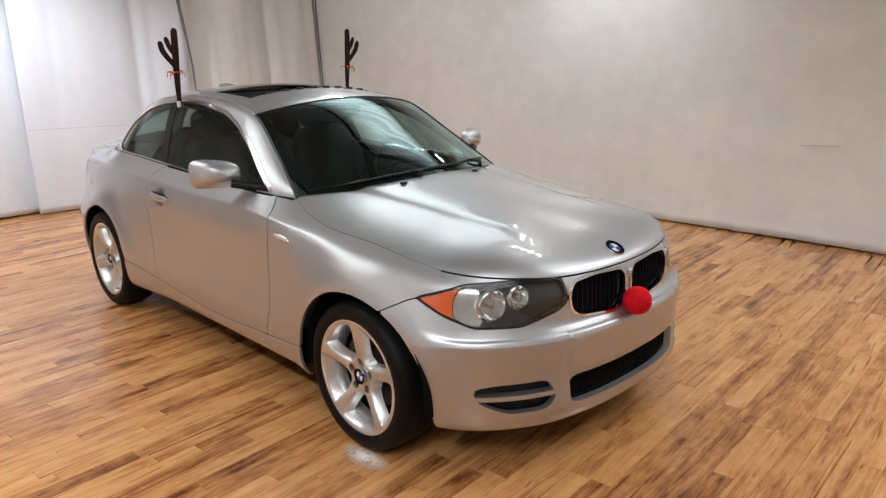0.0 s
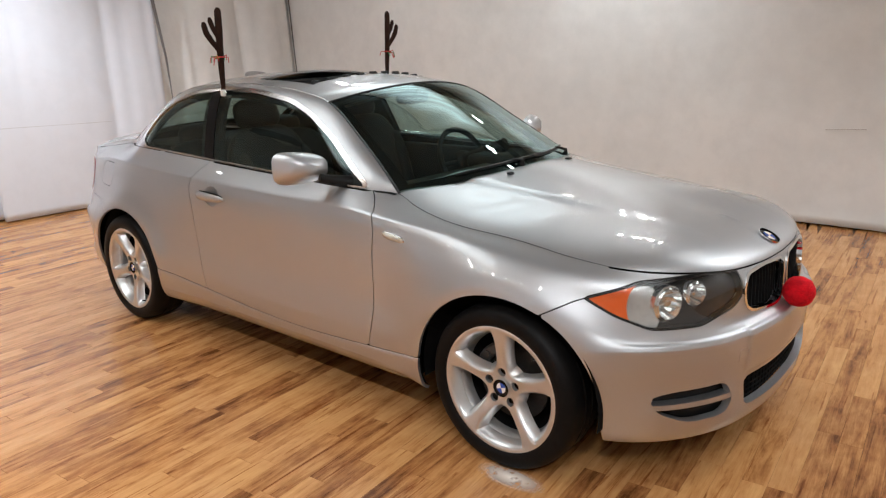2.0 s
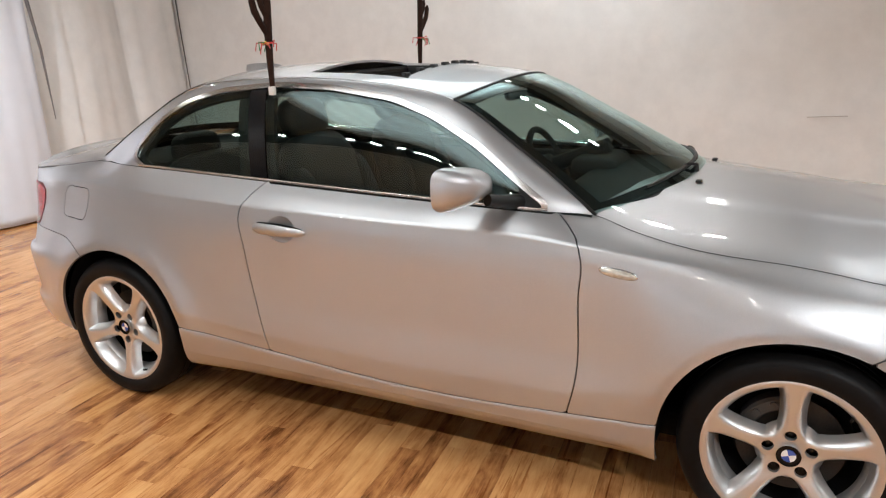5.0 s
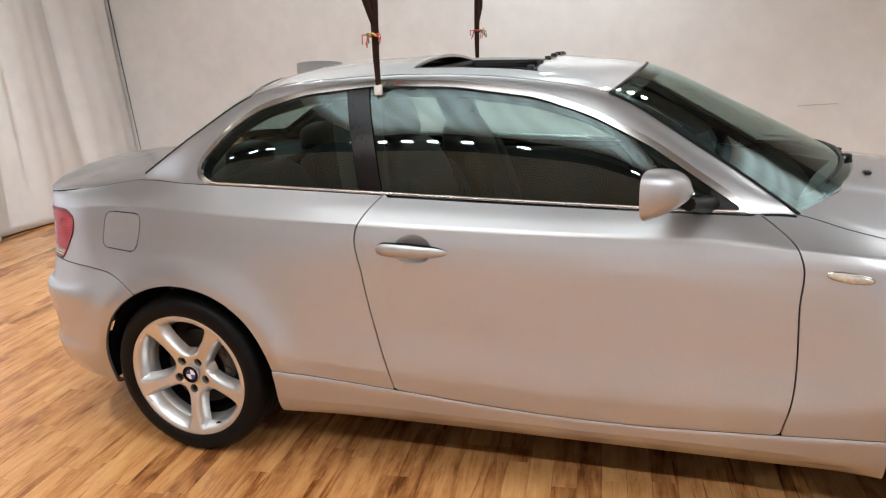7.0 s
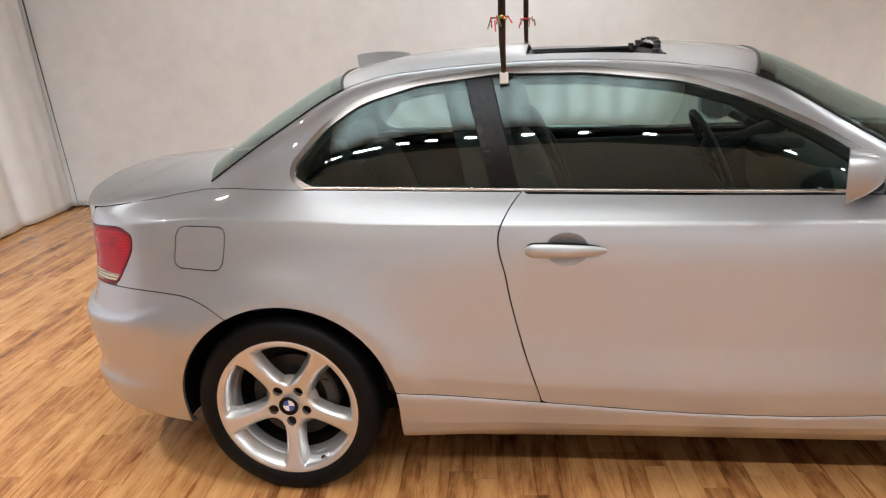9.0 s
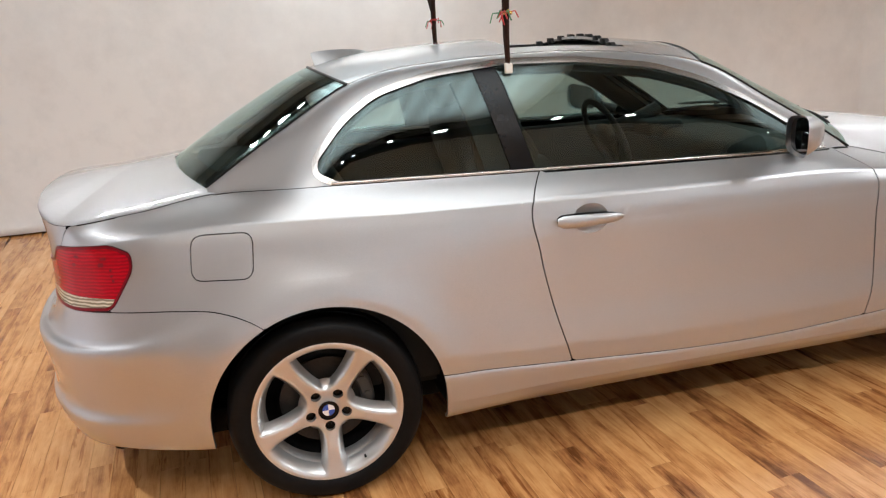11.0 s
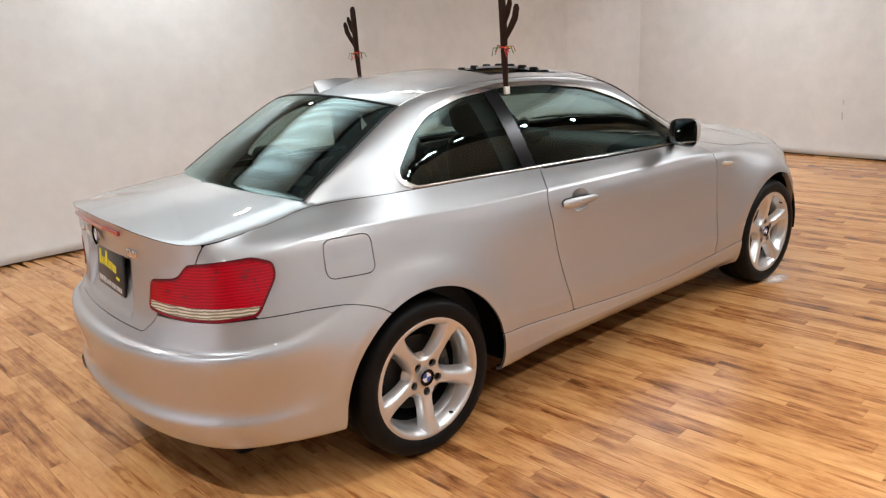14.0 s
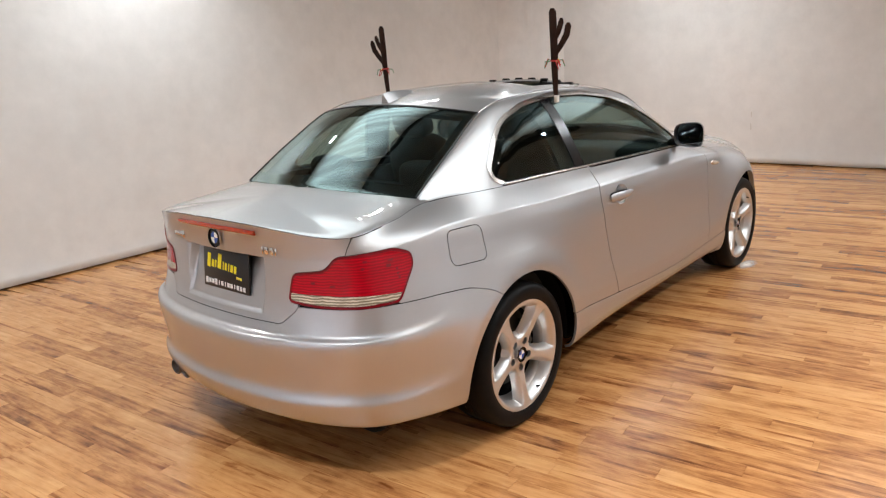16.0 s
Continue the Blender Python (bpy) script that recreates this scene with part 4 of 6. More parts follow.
def trim_b(P):
    return low(window(P[..., 0], P[..., 2]) - 0.003, -pillar_b(P) - 0.002, pillar_b(P) + 0.083)


def sail(P):
    return low(window(P[..., 0], P[..., 2]) - 0.003, P[..., 0] - 1.802)


win_us, win_t = fine(-.1, 2.2, 0.014), np.linspace(0, 1, 61)
for side in (0, 1):
    flip = mirrored if side else (lambda q: q)
    dr, qr = (door_l, quarter_l) if side else (door_r, quarter_r)
    sheet("door_glass", flip(patch(side_surface, win_us, win_t, glass_door, flange=0.004, off=-0.004)), GLASS, dr, "green-tinted door window, wound up")
    sheet("quarter_glass", flip(patch(side_surface, win_us, win_t, glass_quarter, flange=0.004, off=-0.004)), GLASS, qr, "green-tinted rear side window")
    sheet("centre_pillar_trim", flip(patch(side_surface, win_us, win_t, trim_b, flange=0.01, off=-0.002)), GLOSSBLACK, qr, "black pillar trim")
    sheet("mirror_triangle", flip(patch(side_surface, win_us, win_t, sail, flange=0.006, off=-0.002)), BLACK, dr, "black triangle at the mirror's foot")

d = patch(top_surface, fine(*FRONTG, 0.02), np.linspace(-1, 1, 61), lambda P: np.minimum(1.0, 2.0 - 0 * P[..., 0]), flange=0)
windscreen = sheet("windscreen", (d[0] + d[2] * 0.001, d[1], d[2]), GLASS, car, "tinted windscreen with a black border")
d = patch(top_surface, fine(*REARG, 0.02), np.linspace(-1, 1, 61), None, flange=0)
rear_glass = sheet("rear_window", (d[0] + d[2] * 0.001, d[1], d[2]), GLASS, car, "tinted rear window with a black border")


def border(u0, u1, wide):
    """The black printed border round a pane."""
    a = fine(u0, u1, 0.02)
    n = len(a)
    D = []
    for us, vs in ((fine(u0, u0 + wide * 1.3, 0.01), np.linspace(-1, 1, 41)), (fine(u1 - wide, u1, 0.01), np.linspace(-1, 1, 41)),
                   (a, np.linspace(-1, -1 + wide * 1.6, 5)), (a, np.linspace(1 - wide * 1.6, 1, 5))):
        D.append(patch(top_surface, us, vs, None, flange=0, off=-0.0035))
    return joined(*D)


sheet("black_border", border(FRONTG[0], FRONTG[1], 0.045), GLOSSBLACK, windscreen)
sheet("black_border", border(REARG[0], REARG[1], 0.048), GLOSSBLACK, rear_glass)
# bright strips along the foot of the side windows
for sgn, dr in ((-1, door_r), (1, door_l)):
    bm = bmesh.new()
    line = edge(np.linspace(s_of(x=1.90), s_of(x=.10), 90))[0] + np.array((0, -0.001, 0.0035))
    line[:, 1] *= -sgn
    tube(bm, line, 0.0045, 8)
    part("belt_strip", bm, SATIN, dr, "bright satin strip under the side windows")
# rubber seals
for nm, u0, pr in (("windscreen_seal", FRONTG[0], windscreen), ("rear_window_seal", REARG[1], rear_glass)):
    bm = bmesh.new()
    tube(bm, top_surface(np.full(41, u0), np.linspace(-1, 1, 41)), 0.006, 6)
    part(nm, bm, BLACK, pr)
for sgn in (-1, 1):
    bm = bmesh.new()
    tube(bm, top_surface(np.linspace(FRONTG[0], FRONTG[1], 40), np.full(40, float(sgn))), 0.006, 6)
    part("windscreen_seal", bm, BLACK, windscreen)
    bm = bmesh.new()
    tube(bm, top_surface(np.linspace(REARG[0], REARG[1], 40), np.full(40, float(sgn))), 0.005, 6)
    part("rear_window_seal", bm, BLACK, rear_glass)
    bm = bmesh.new()
    tube(bm, top_surface(np.linspace(REARG[1], FRONTG[0], 50), np.full(50, float(sgn))) + np.array((0, 0, 0.0)), 0.0025, 6)
    part("roof_gutter_strip", bm, SATIN, roof)


# ---- dark structure behind the panels ----
def k_liner(P):
    x, w, z = XWZ(P)
    g = np.where(x > 3.0, np.maximum(kidney(w, z), np.maximum(intake(w, z), side_intake(w, z))), -1.0)
    return low(arches(P), -lamp(a_front(P), z) - 0.004, np.where(x < -.3, -tail(a_rear(P), z) - 0.004, 1.0), -g - 0.002)


# near-black sheet added so that the panel gaps look dark; shade is its colour
d = patch(skirt, fine(0, LENGTH, 0.03), np.linspace(0.15, 7.9, 60), k_liner, flange=0, off=-0.014)
sheet("body_shell", joined(d, mirrored(d)), DARK, car, "dark inner shell behind the panel gaps")
bm = bmesh.new()
box(bm, 1.25, 0, 0.245, 3.9, 1.30, 0.10, bevel=0.03)
box(bm, 1.33, 0, 0.25, 1.75, 1.56, 0.09, bevel=0.02)
part("underbody", bm, DARK, car)
bm = bmesh.new()
box(bm, 0.28, 0.0, 0.24, 0.08, 0.08, 0.06)
tube(bm, [(0.6, 0.2, 0.25), (-0.5, 0.32, 0.28), (-0.76, 0.34, 0.30)], 0.035, 12)
part("exhaust_pipe", bm, DARK, car)
bm = bmesh.new()
for yy in (0.30, 0.375):
    lathe(bm, [(0.028, -0.10), (0.034, -0.10), (0.036, 0.06), (0.030, 0.065), (0.028, 0.0)], 20, Matrix.Translation((-0.845, yy, 0.312)) @ Matrix.Rotation(radians(90), 4, "Z"))
part("exhaust_tip", bm, simple("dark_steel", (0.16, 0.15, 0.145), 0.3, metal=0.9), car, "dark steel twin exhaust tips")


def wheel_well(cx, sy):
    V, F = [], []
    n = 40
    ys = (0.815, 0.6, 0.45)
    for k in range(n + 1):
        a = radians(-9 + 198 * k / n)
        for y in ys:
            V.append((cx + 0.383 * math.cos(a), sy * y, 0.314 + 0.372 * math.sin(a)))
    V += [(cx, sy * 0.45, 0.314)]
    for k in range(n):
        for j in range(2):
            F.append((k * 3 + j, k * 3 + j + 1, k * 3 + 4 + j, k * 3 + 3 + j))
        F.append((k * 3 + 2, len(V) - 1, k * 3 + 5))
    put("wheel_well", mesh_from("wheel_well", V, F, DARK), car)


for cx in (0.012, 2.665):
    for sy in (-1, 1):
        wheel_well(cx, sy)

# ---- wheels ----
BOLT = simple("dark_bolt", (.018, .017, .016), .45, metal=.3)
face_y_of = smooth_spline((0.0, .035, .075, .13, .19, .222, .236, .2425), (.030, .031, .026, .016, .008, .003, .0015, .0028))
spoke_w = smooth_spline((.0, .07, .10, .14, .17, .20, .2167, .235), (.030, .0285, .0210, .0190, .0210, .0260, .0315, .034))
BOLT_R = .060


def opening(a, r):
    """How far inside the nearest of the five openings of the face; negative on spokes, hub and ring."""
    k = (a + math.pi / 2) / (2 * math.pi / 5)
    side = r * np.abs(np.sin((k - np.round(k)) * (2 * math.pi / 5))) - spoke_w(r)
    rim_in, hub_out = 0.2200 - r, (r - 0.070) * 0.75
    inside = np.minimum(side, np.minimum(rim_in, hub_out))
    for other, q in ((rim_in, 0.006), (hub_out, 0.014)):
        u, v = q - side, q - other
        inside = np.where((u > 0) & (v > 0), q - np.hypot(u, v), inside)
    return inside


def wheel_face(a, r):
    a, r = np.broadcast_arrays(np.asarray(a, float), np.asarray(r, float))
    inside = opening(a, r)
    # a hollow flank runs from the edge of each spoke down to its opening; the spokes are gently crowned
    t = np.clip((inside + 0.002) / 0.020, 0, 1.2)
    flank = 0.040 * t ** 1.5 + 0.0035 * np.clip((inside + 0.014) / 0.014, 0, 1) ** 2
    return np.stack([r * np.cos(a), face_y_of(r) + flank, r * np.sin(a)], -1)


def spokes(P):
    """The five spokes, the hub and the outer ring; the bolts sit in holes."""
    r, a = np.hypot(P[..., 0], P[..., 2]), np.arctan2(P[..., 2], P[..., 0])
    out = 0.0175 - opening(a, r)
    for q in range(5):
        b = -math.pi / 2 + q * 2 * math.pi / 5
        hole = np.hypot(P[..., 0] - BOLT_R * math.cos(b), P[..., 2] - BOLT_R * math.sin(b)) - 0.0165
        out = np.minimum(out, hole)
    return np.minimum(out, r - 0.010)


def build_wheel(x, y, sy, turn=0):
    """A wheel at (x, y), rolled on by turn degrees; sy tells the side of the car."""
    root = tagged(put("wheel", None, car), "five-spoke silver alloy wheel with a black tyre")
    tyre = bmesh.new()
    lathe(tyre, [(.232, .02), (.238, .004), (.246, -.001), (.262, -.006), (.288, -.004), (.300, .004), (.3085, .018), (.3125, .034), (.3140, .060), (.3140, .075), (.309, .077), (.309, .082),
                 (.3140, .084), (.3142, .118), (.309, .120), (.309, .125), (.3140, .127), (.3135, .160), (.308, .190), (.290, .212), (.255, .215), (.232, .20)], 72)
    part("tyre", tyre, RUBBER, root, "black low-profile tyre", angle=60)
    rim = bmesh.new()
    lathe(rim, [(.2425, .004), (.2425, .018), (.236, .026), (.228, .03), (.2285, .05)], 72)
    part("rim", rim, ALLOY, root)
    # inner barrel in the alloy tone that has its shade coloured in
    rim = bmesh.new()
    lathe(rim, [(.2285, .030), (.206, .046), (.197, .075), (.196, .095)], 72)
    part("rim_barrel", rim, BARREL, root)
    d = patch(wheel_face, np.linspace(0, 2 * math.pi, 361), np.concatenate([np.linspace(0.008, 0.08, 26), np.linspace(0.082, 0.2425, 84)]), spokes, flange=0.016, centre=np.array((0, 0.5, 0)))
    sheet("spokes", d, ALLOY, root, "five flared twin-edge alloy spokes")
    for q in range(5):
        lugs = bmesh.new()
        b = -math.pi / 2 + q * 2 * math.pi / 5
        lathe(lugs, [(0, .046), (.006, .045), (.0085, .05), (.0095, .062)], 6, Matrix.Translation((BOLT_R * math.cos(b), 0, BOLT_R * math.sin(b))))
        part("wheel_bolt", lugs, BOLT, root)
    back = bmesh.new()
    lathe(back, [(0, .072), (.075, .072), (.078, .08), (.08, .10), (.150, .10), (.150, .112), (.08, .112)], 48)
    part("brake_disc", back, STEEL, root, "grey steel brake disc")
    cal = bmesh.new()
    rings = []
    for a in np.linspace(radians(-6), radians(44), 12):
        rings.append([cal.verts.new((r * math.cos(a), y, r * math.sin(a))) for r, y in ((.114, .078), (.120, .072), (.150, .072), (.158, .080), (.158, .122), (.114, .122))])
    for A, B in zip(rings, rings[1:]):
        for j in range(6):
            cal.faces.new((A[j], A[(j + 1) % 6], B[(j + 1) % 6], B[j]))
    cal.faces.new(rings[0][::-1])
    cal.faces.new(rings[-1])
    for a in (radians(4), radians(28)):
        lathe(cal, [(0, .066), (.012, .066), (.013, .078)], 10, Matrix.Translation((.135 * math.cos(a), 0, .135 * math.sin(a))))
    part("brake_caliper", cal, simple("caliper_grey", (.07, .068, .066), .5, metal=.5), root, "grey cast brake caliper")
    drum = bmesh.new()
    lathe(drum, [(0, .16), (.170, .16), (.196, .125), (.1985, .094)], 36)
    part("backing_plate", drum, DARK, root)
    badge(root, Matrix.Translation((0, .0235, 0)) @ Matrix.Rotation(radians(90), 4, "X"), .0335)
    valve = bmesh.new()
    tube(valve, [(.10, .02, -.185), (.10, .002, -.180)], .004, 8)
    part("tyre_valve", valve, BLACK, root)
    root.matrix_basis = Matrix.Translation((x, y, .314)) @ (Matrix() if sy < 0 else Matrix.Rotation(radians(180), 4, "Z")) @ Matrix.Rotation(radians(-turn), 4, "Y")
    return root


def badge(parent, m, r):
    """A round badge: bright ring, dark band, quartered blue and white middle. It faces local +z."""
    bm = bmesh.new()
    up = Matrix.Rotation(radians(90), 4, "X")
    lathe(bm, [(r * .90, -.0012), (r * .93, -.003), (r, -.002), (r, .004)], 40, m @ Matrix.Rotation(radians(90), 4, "X"))
    lathe(bm, [(r * .58, -.0018), (r * .60, -.003), (r * .64, -.0018)], 40, m @ up)
    ring = part("badge_ring", bm, CHROME, parent)
    bm = bmesh.new()
    lathe(bm, [(0, -.0008), (r * .95, -.0008), (r * .97, .004)], 40, m @ up)
    part("badge_disc", bm, GLOSSBLACK, parent)
    for q in range(4):
        bm = bmesh.new()
        c = bm.verts.new(m @ Vector((0, 0, .0016)))
        arc = [bm.verts.new(m @ Vector((r * .59 * math.cos(a), r * .59 * math.sin(a), .0016))) for a in np.linspace(q * math.pi / 2, (q + 1) * math.pi / 2, 9)]
        for a, b in zip(arc, arc[1:]):
            bm.faces.new((c, a, b))
        bmesh.ops.recalc_face_normals(bm, faces=bm.faces)
        part("badge_quarter", bm, BLUE if q % 2 else WHITEP, parent, smooth=False)


build_wheel(2.66, -.843, -1, 108)
build_wheel(0.0, -.852, -1)
build_wheel(2.66, .843, 1, 36)
build_wheel(0.0, .852, 1)

# ---- headlights ----
_sa = np.linspace(s_of(w=.30), s_of(x=2.9), 600)


def on_lamp(a, z):
    """A point of the body near the lamp with x minus half-width equal to a, at height z, on the right side."""
    vs = np.linspace(4, 8, 200)
    S, Vv = np.meshgrid(_sa, vs, indexing="ij")
    P = skirt(S, Vv)
    e = (P[..., 0] + P[..., 1] - a) ** 2 + (P[..., 2] - z) ** 2
    i = np.unravel_index(np.argmin(e), e.shape)
    n = unit(np.cross(skirt(S[i] + .001, Vv[i]) - skirt(S[i] - .001, Vv[i]), skirt(S[i], Vv[i] + .01) - skirt(S[i], Vv[i] - .01)))
    if n[0] < 0:
        n = -n
    return Vector(P[i]), Vector(n)


lamp_us, lamp_vs = fine(s_of(w=.28), s_of(x=2.9), 0.008), np.linspace(4, 8, 71)
# the indicator's dish bounds the amber corner; the twin bowls stand in holes of the mask
dish = lambda P: .080 - np.hypot((a_front(P) - 2.462) * .95, P[..., 2] - .672)
BOWLS = [(*on_lamp(a, z), r) for a, z, r in ((2.585, .680, .054), (2.728, .704, .038))]


def bowl_hole(P):
    return np.minimum(*[np.linalg.norm(P - np.array(p), axis=-1) - r * .98 for p, n, r in BOWLS])


for side in (0, 1):
    flip = mirrored if side else (lambda q: q)
    sg = -1 if side == 0 else 1
    root = tagged(put("headlight", None, car), "clear headlight with amber corner and twin round reflectors")
    L = lambda P: lamp(a_front(P), P[..., 2])
    sheet("lens", flip(patch(skirt, lamp_us, lamp_vs, lambda P: low(L(P) - .001, P[..., 0] - 2.8), flange=0.0)), LENS, root, "clear plastic cover")
    sheet("amber_corner", flip(patch(skirt, lamp_us, lamp_vs, lambda P: low(L(P) - .005, -dish(P) - .002, 2.462 - a_front(P)), flange=0.03, off=-.006)), AMBER, root, "orange corner reflector")
    sheet("clear_reflector", flip(patch(skirt, lamp_us, lamp_vs, lambda P: low(L(P) - .007, dish(P), bowl_hole(P)), flange=0.02, off=-.020)), RIBREFLECT, root, "bright ribbed reflector")
    sheet("dark_mask", flip(patch(skirt, lamp_us, lamp_vs, lambda P: low(L(P) - .006, -dish(P) - .001, a_front(P) - 2.462, bowl_hole(P)), flange=0.02, off=-.030)), LAMPGREY, root, "dark grey lamp mask")
    sheet("lamp_gasket", flip(patch(skirt, lamp_us, lamp_vs, lambda P: low(L(P) + .002, .007 - L(P)), flange=0.02, off=-.003)), BLACK, root)
    sheet("lamp_back", flip(patch(skirt, lamp_us, lamp_vs, lambda P: L(P) + .01, flange=0.0, off=-.085)), LAMPGREY, root)
    for p, n, r in BOWLS:
        p = p - n * .026
        aim = Vector((1.0, -.42, .05)).normalized()
        if side:
            p.y, aim.y = -p.y, -aim.y
        m = Matrix.Translation(p) @ aim.to_track_quat("Y", "Z").to_matrix().to_4x4()
        bm = bmesh.new()
        lathe(bm, [(r, -.004), (r * 1.03, .006), (r * .95, .010), (r * .86, -.004), (r * .6, -.028), (r * .2, -.042), (0, -.044)], 36, m)
        bowl = part("reflector_bowl", bm, REFLECT, root, "round chrome reflector")
        bm = bmesh.new()
        lathe(bm, [(0, -.004), (r * .22, -.006), (r * .26, -.016), (r * .2, -.04)], 20, m)
        part("bulb_cap", bm, SATIN, bowl)
        bm = bmesh.new()
        lathe(bm, [(r * 1.03, .004), (r * 1.16, .000), (r * 1.2, -.03)], 36, m)
        part("bowl_collar", bm, REFLECT, bowl)

# ---- grille and bumper openings ----
nose_us, low_vs = fine(0, s_of(w=.42), 0.006), np.linspace(4, 8, 71)
for side in (0, 1):
    flip = mirrored if side else (lambda q: q)
    sg = -1 if side == 0 else 1
    root = tagged(put("kidney_grille", None, car), "rounded chrome-framed grille with black upright slats")
    sheet("grille_frame", flip(patch(skirt, nose_us, low_vs, lambda P: low(kidney(-P[..., 1], P[..., 2]) + .009, .001 - kidney(-P[..., 1], P[..., 2])), flange=.028, off=.005)), CHROME, root, "chrome grille surround")
    sheet("grille_back", flip(patch(skirt, nose_us, low_vs, lambda P: kidney(-P[..., 1], P[..., 2]) + .01, flange=0, off=-.05)), DARK, root)
    for k in range(11):
        w = .045 + k * .0265
        zz = [z for z in np.linspace(.57, .75, 90) if kidney(np.array(w), np.array(z)) > .003]
        if not zz:
            continue
        s0 = s_of(w=w)
        pts = []
        vv = np.linspace(4, 8, 300)
        prof = skirt(np.full(300, s0), vv)
        for z in np.linspace(zz[0], zz[-1], 7):
            x = float(np.interp(z, prof[:, 2], prof[:, 0]))
            pts.append((x - .018, sg * w, z))
        V = []
        for x, y, z in pts:
            V += [(x, y - .003, z), (x, y + .003, z), (x - .03, y + .002, z), (x - .03, y - .002, z)]
        F = [(4 * i + j, 4 * i + (j + 1) % 4, 4 * i + 4 + (j + 1) % 4, 4 * i + 4 + j) for i in range(6) for j in range(4)]
        put("slat", mesh_from("slat", V, F, DARK, smooth=False), root)
    # side air intake
    root = tagged(put("side_intake", None, car), "lower side air intake with a silver blade")
    us = fine(s_of(w=.38), s_of(w=.74), .008)
    sheet("intake_back", flip(patch(skirt, us, np.linspace(1, 5, 50), lambda P: side_intake(-P[..., 1], P[..., 2]) + .02, flange=0, off=-.042)), BLACK, root)
    sheet("blade", flip(patch(skirt, us, np.linspace(1, 5, 90), lambda P: low(side_intake(-P[..., 1], P[..., 2]) + .004, .009 - np.abs(P[..., 2] - .338 - (.05 * (-P[..., 1] - .55)) ** 2)), flange=.04, off=-.002)), PAINT, root, "silver horizontal blade")
d = patch(skirt, fine(0, s_of(w=.42), .01), np.linspace(1, 5, 50), lambda P: intake(-P[..., 1], P[..., 2]) + .02, flange=0, off=-.042)
centre_intake = tagged(put("centre_intake", None, car), "wide lower air intake with black bars")
sheet("intake_back", joined(d, mirrored(d)), DARK, centre_intake)
for z in (.284, .303, .322, .341, .360, .379):
    bm = bmesh.new()
    tube(bm, [(skirt(s_of(w=abs(w)), np.interp(z, (.27, .38), (2, 3)))[0] - .03, w, z) for w in np.linspace(-.36, .36, 21)], .0028, 6)
    part("mesh_bar", bm, DARK, centre_intake)
for k in range(24):
    w = -.345 + .03 * k
    bm = bmesh.new()
    x0 = skirt(s_of(w=abs(w)), 2.5)[0] - .032
    tube(bm, [(x0, w, .270), (x0, w, .386)], .0022, 5)
    part("mesh_bar", bm, DARK, centre_intake)
# towing cover and number plate holder
d = patch(skirt, fine(s_of(w=.33), s_of(w=.45), .004), np.linspace(3, 5, 60), lambda P: low(.022 - np.abs(-P[..., 1] - .392), .022 - np.abs(P[..., 2] - .475)), flange=.004, off=.0015)
sheet("tow_cover", d, PAINT, front_bumper)

# ---- tail lights ----
tail_us, tail_vs = fine(s_of(x=-.44), s_of(w=.33, rear=True), .006), np.linspace(4.4, 8, 110)


def ribbed(name, col, base):
    m, nt, b = mat_new(name)
    g = position(nt)
    w = nt.nodes.new("ShaderNodeTexWave")
    w.wave_type, w.bands_direction = "BANDS", "Z"
    w.inputs["Scale"].default_value, w.inputs["Distortion"].default_value = 30, 3.0
    link(nt, g[0], g[1], w, "Vector")
    n = noise_node(nt, 16, 4, .7, g)
    mx = nt.nodes.new("ShaderNodeMath")
    mx.operation = "MULTIPLY"
    link(nt, w, "Fac", mx, 0)
    link(nt, n, "Fac", mx, 1)
    r = ramp(nt, [(.05, base), (.5, col)])
    link(nt, mx, 0, r, 0)
    link(nt, r, 0, b, "Base Color")
    b.inputs["Roughness"].default_value = .12
    b.inputs["Coat Weight"].default_value = 0.25
    b.inputs["Specular IOR Level"].default_value = 0.15
    b.inputs["Coat Roughness"].default_value = .02
    bump(nt, b, mx, 0, .16, .002)
    return m


REDRIB = ribbed("ribbed_red_lamp", (.58, .002, .016), (.32, .001, .009))
PALERIB = ribbed("ribbed_pale_lamp", (.78, .71, .58), (.22, .18, .12))
pale_band = lambda P: low(.750 - P[..., 2] + .02 * a_rear(P), tail(a_rear(P), P[..., 2]) - .010)
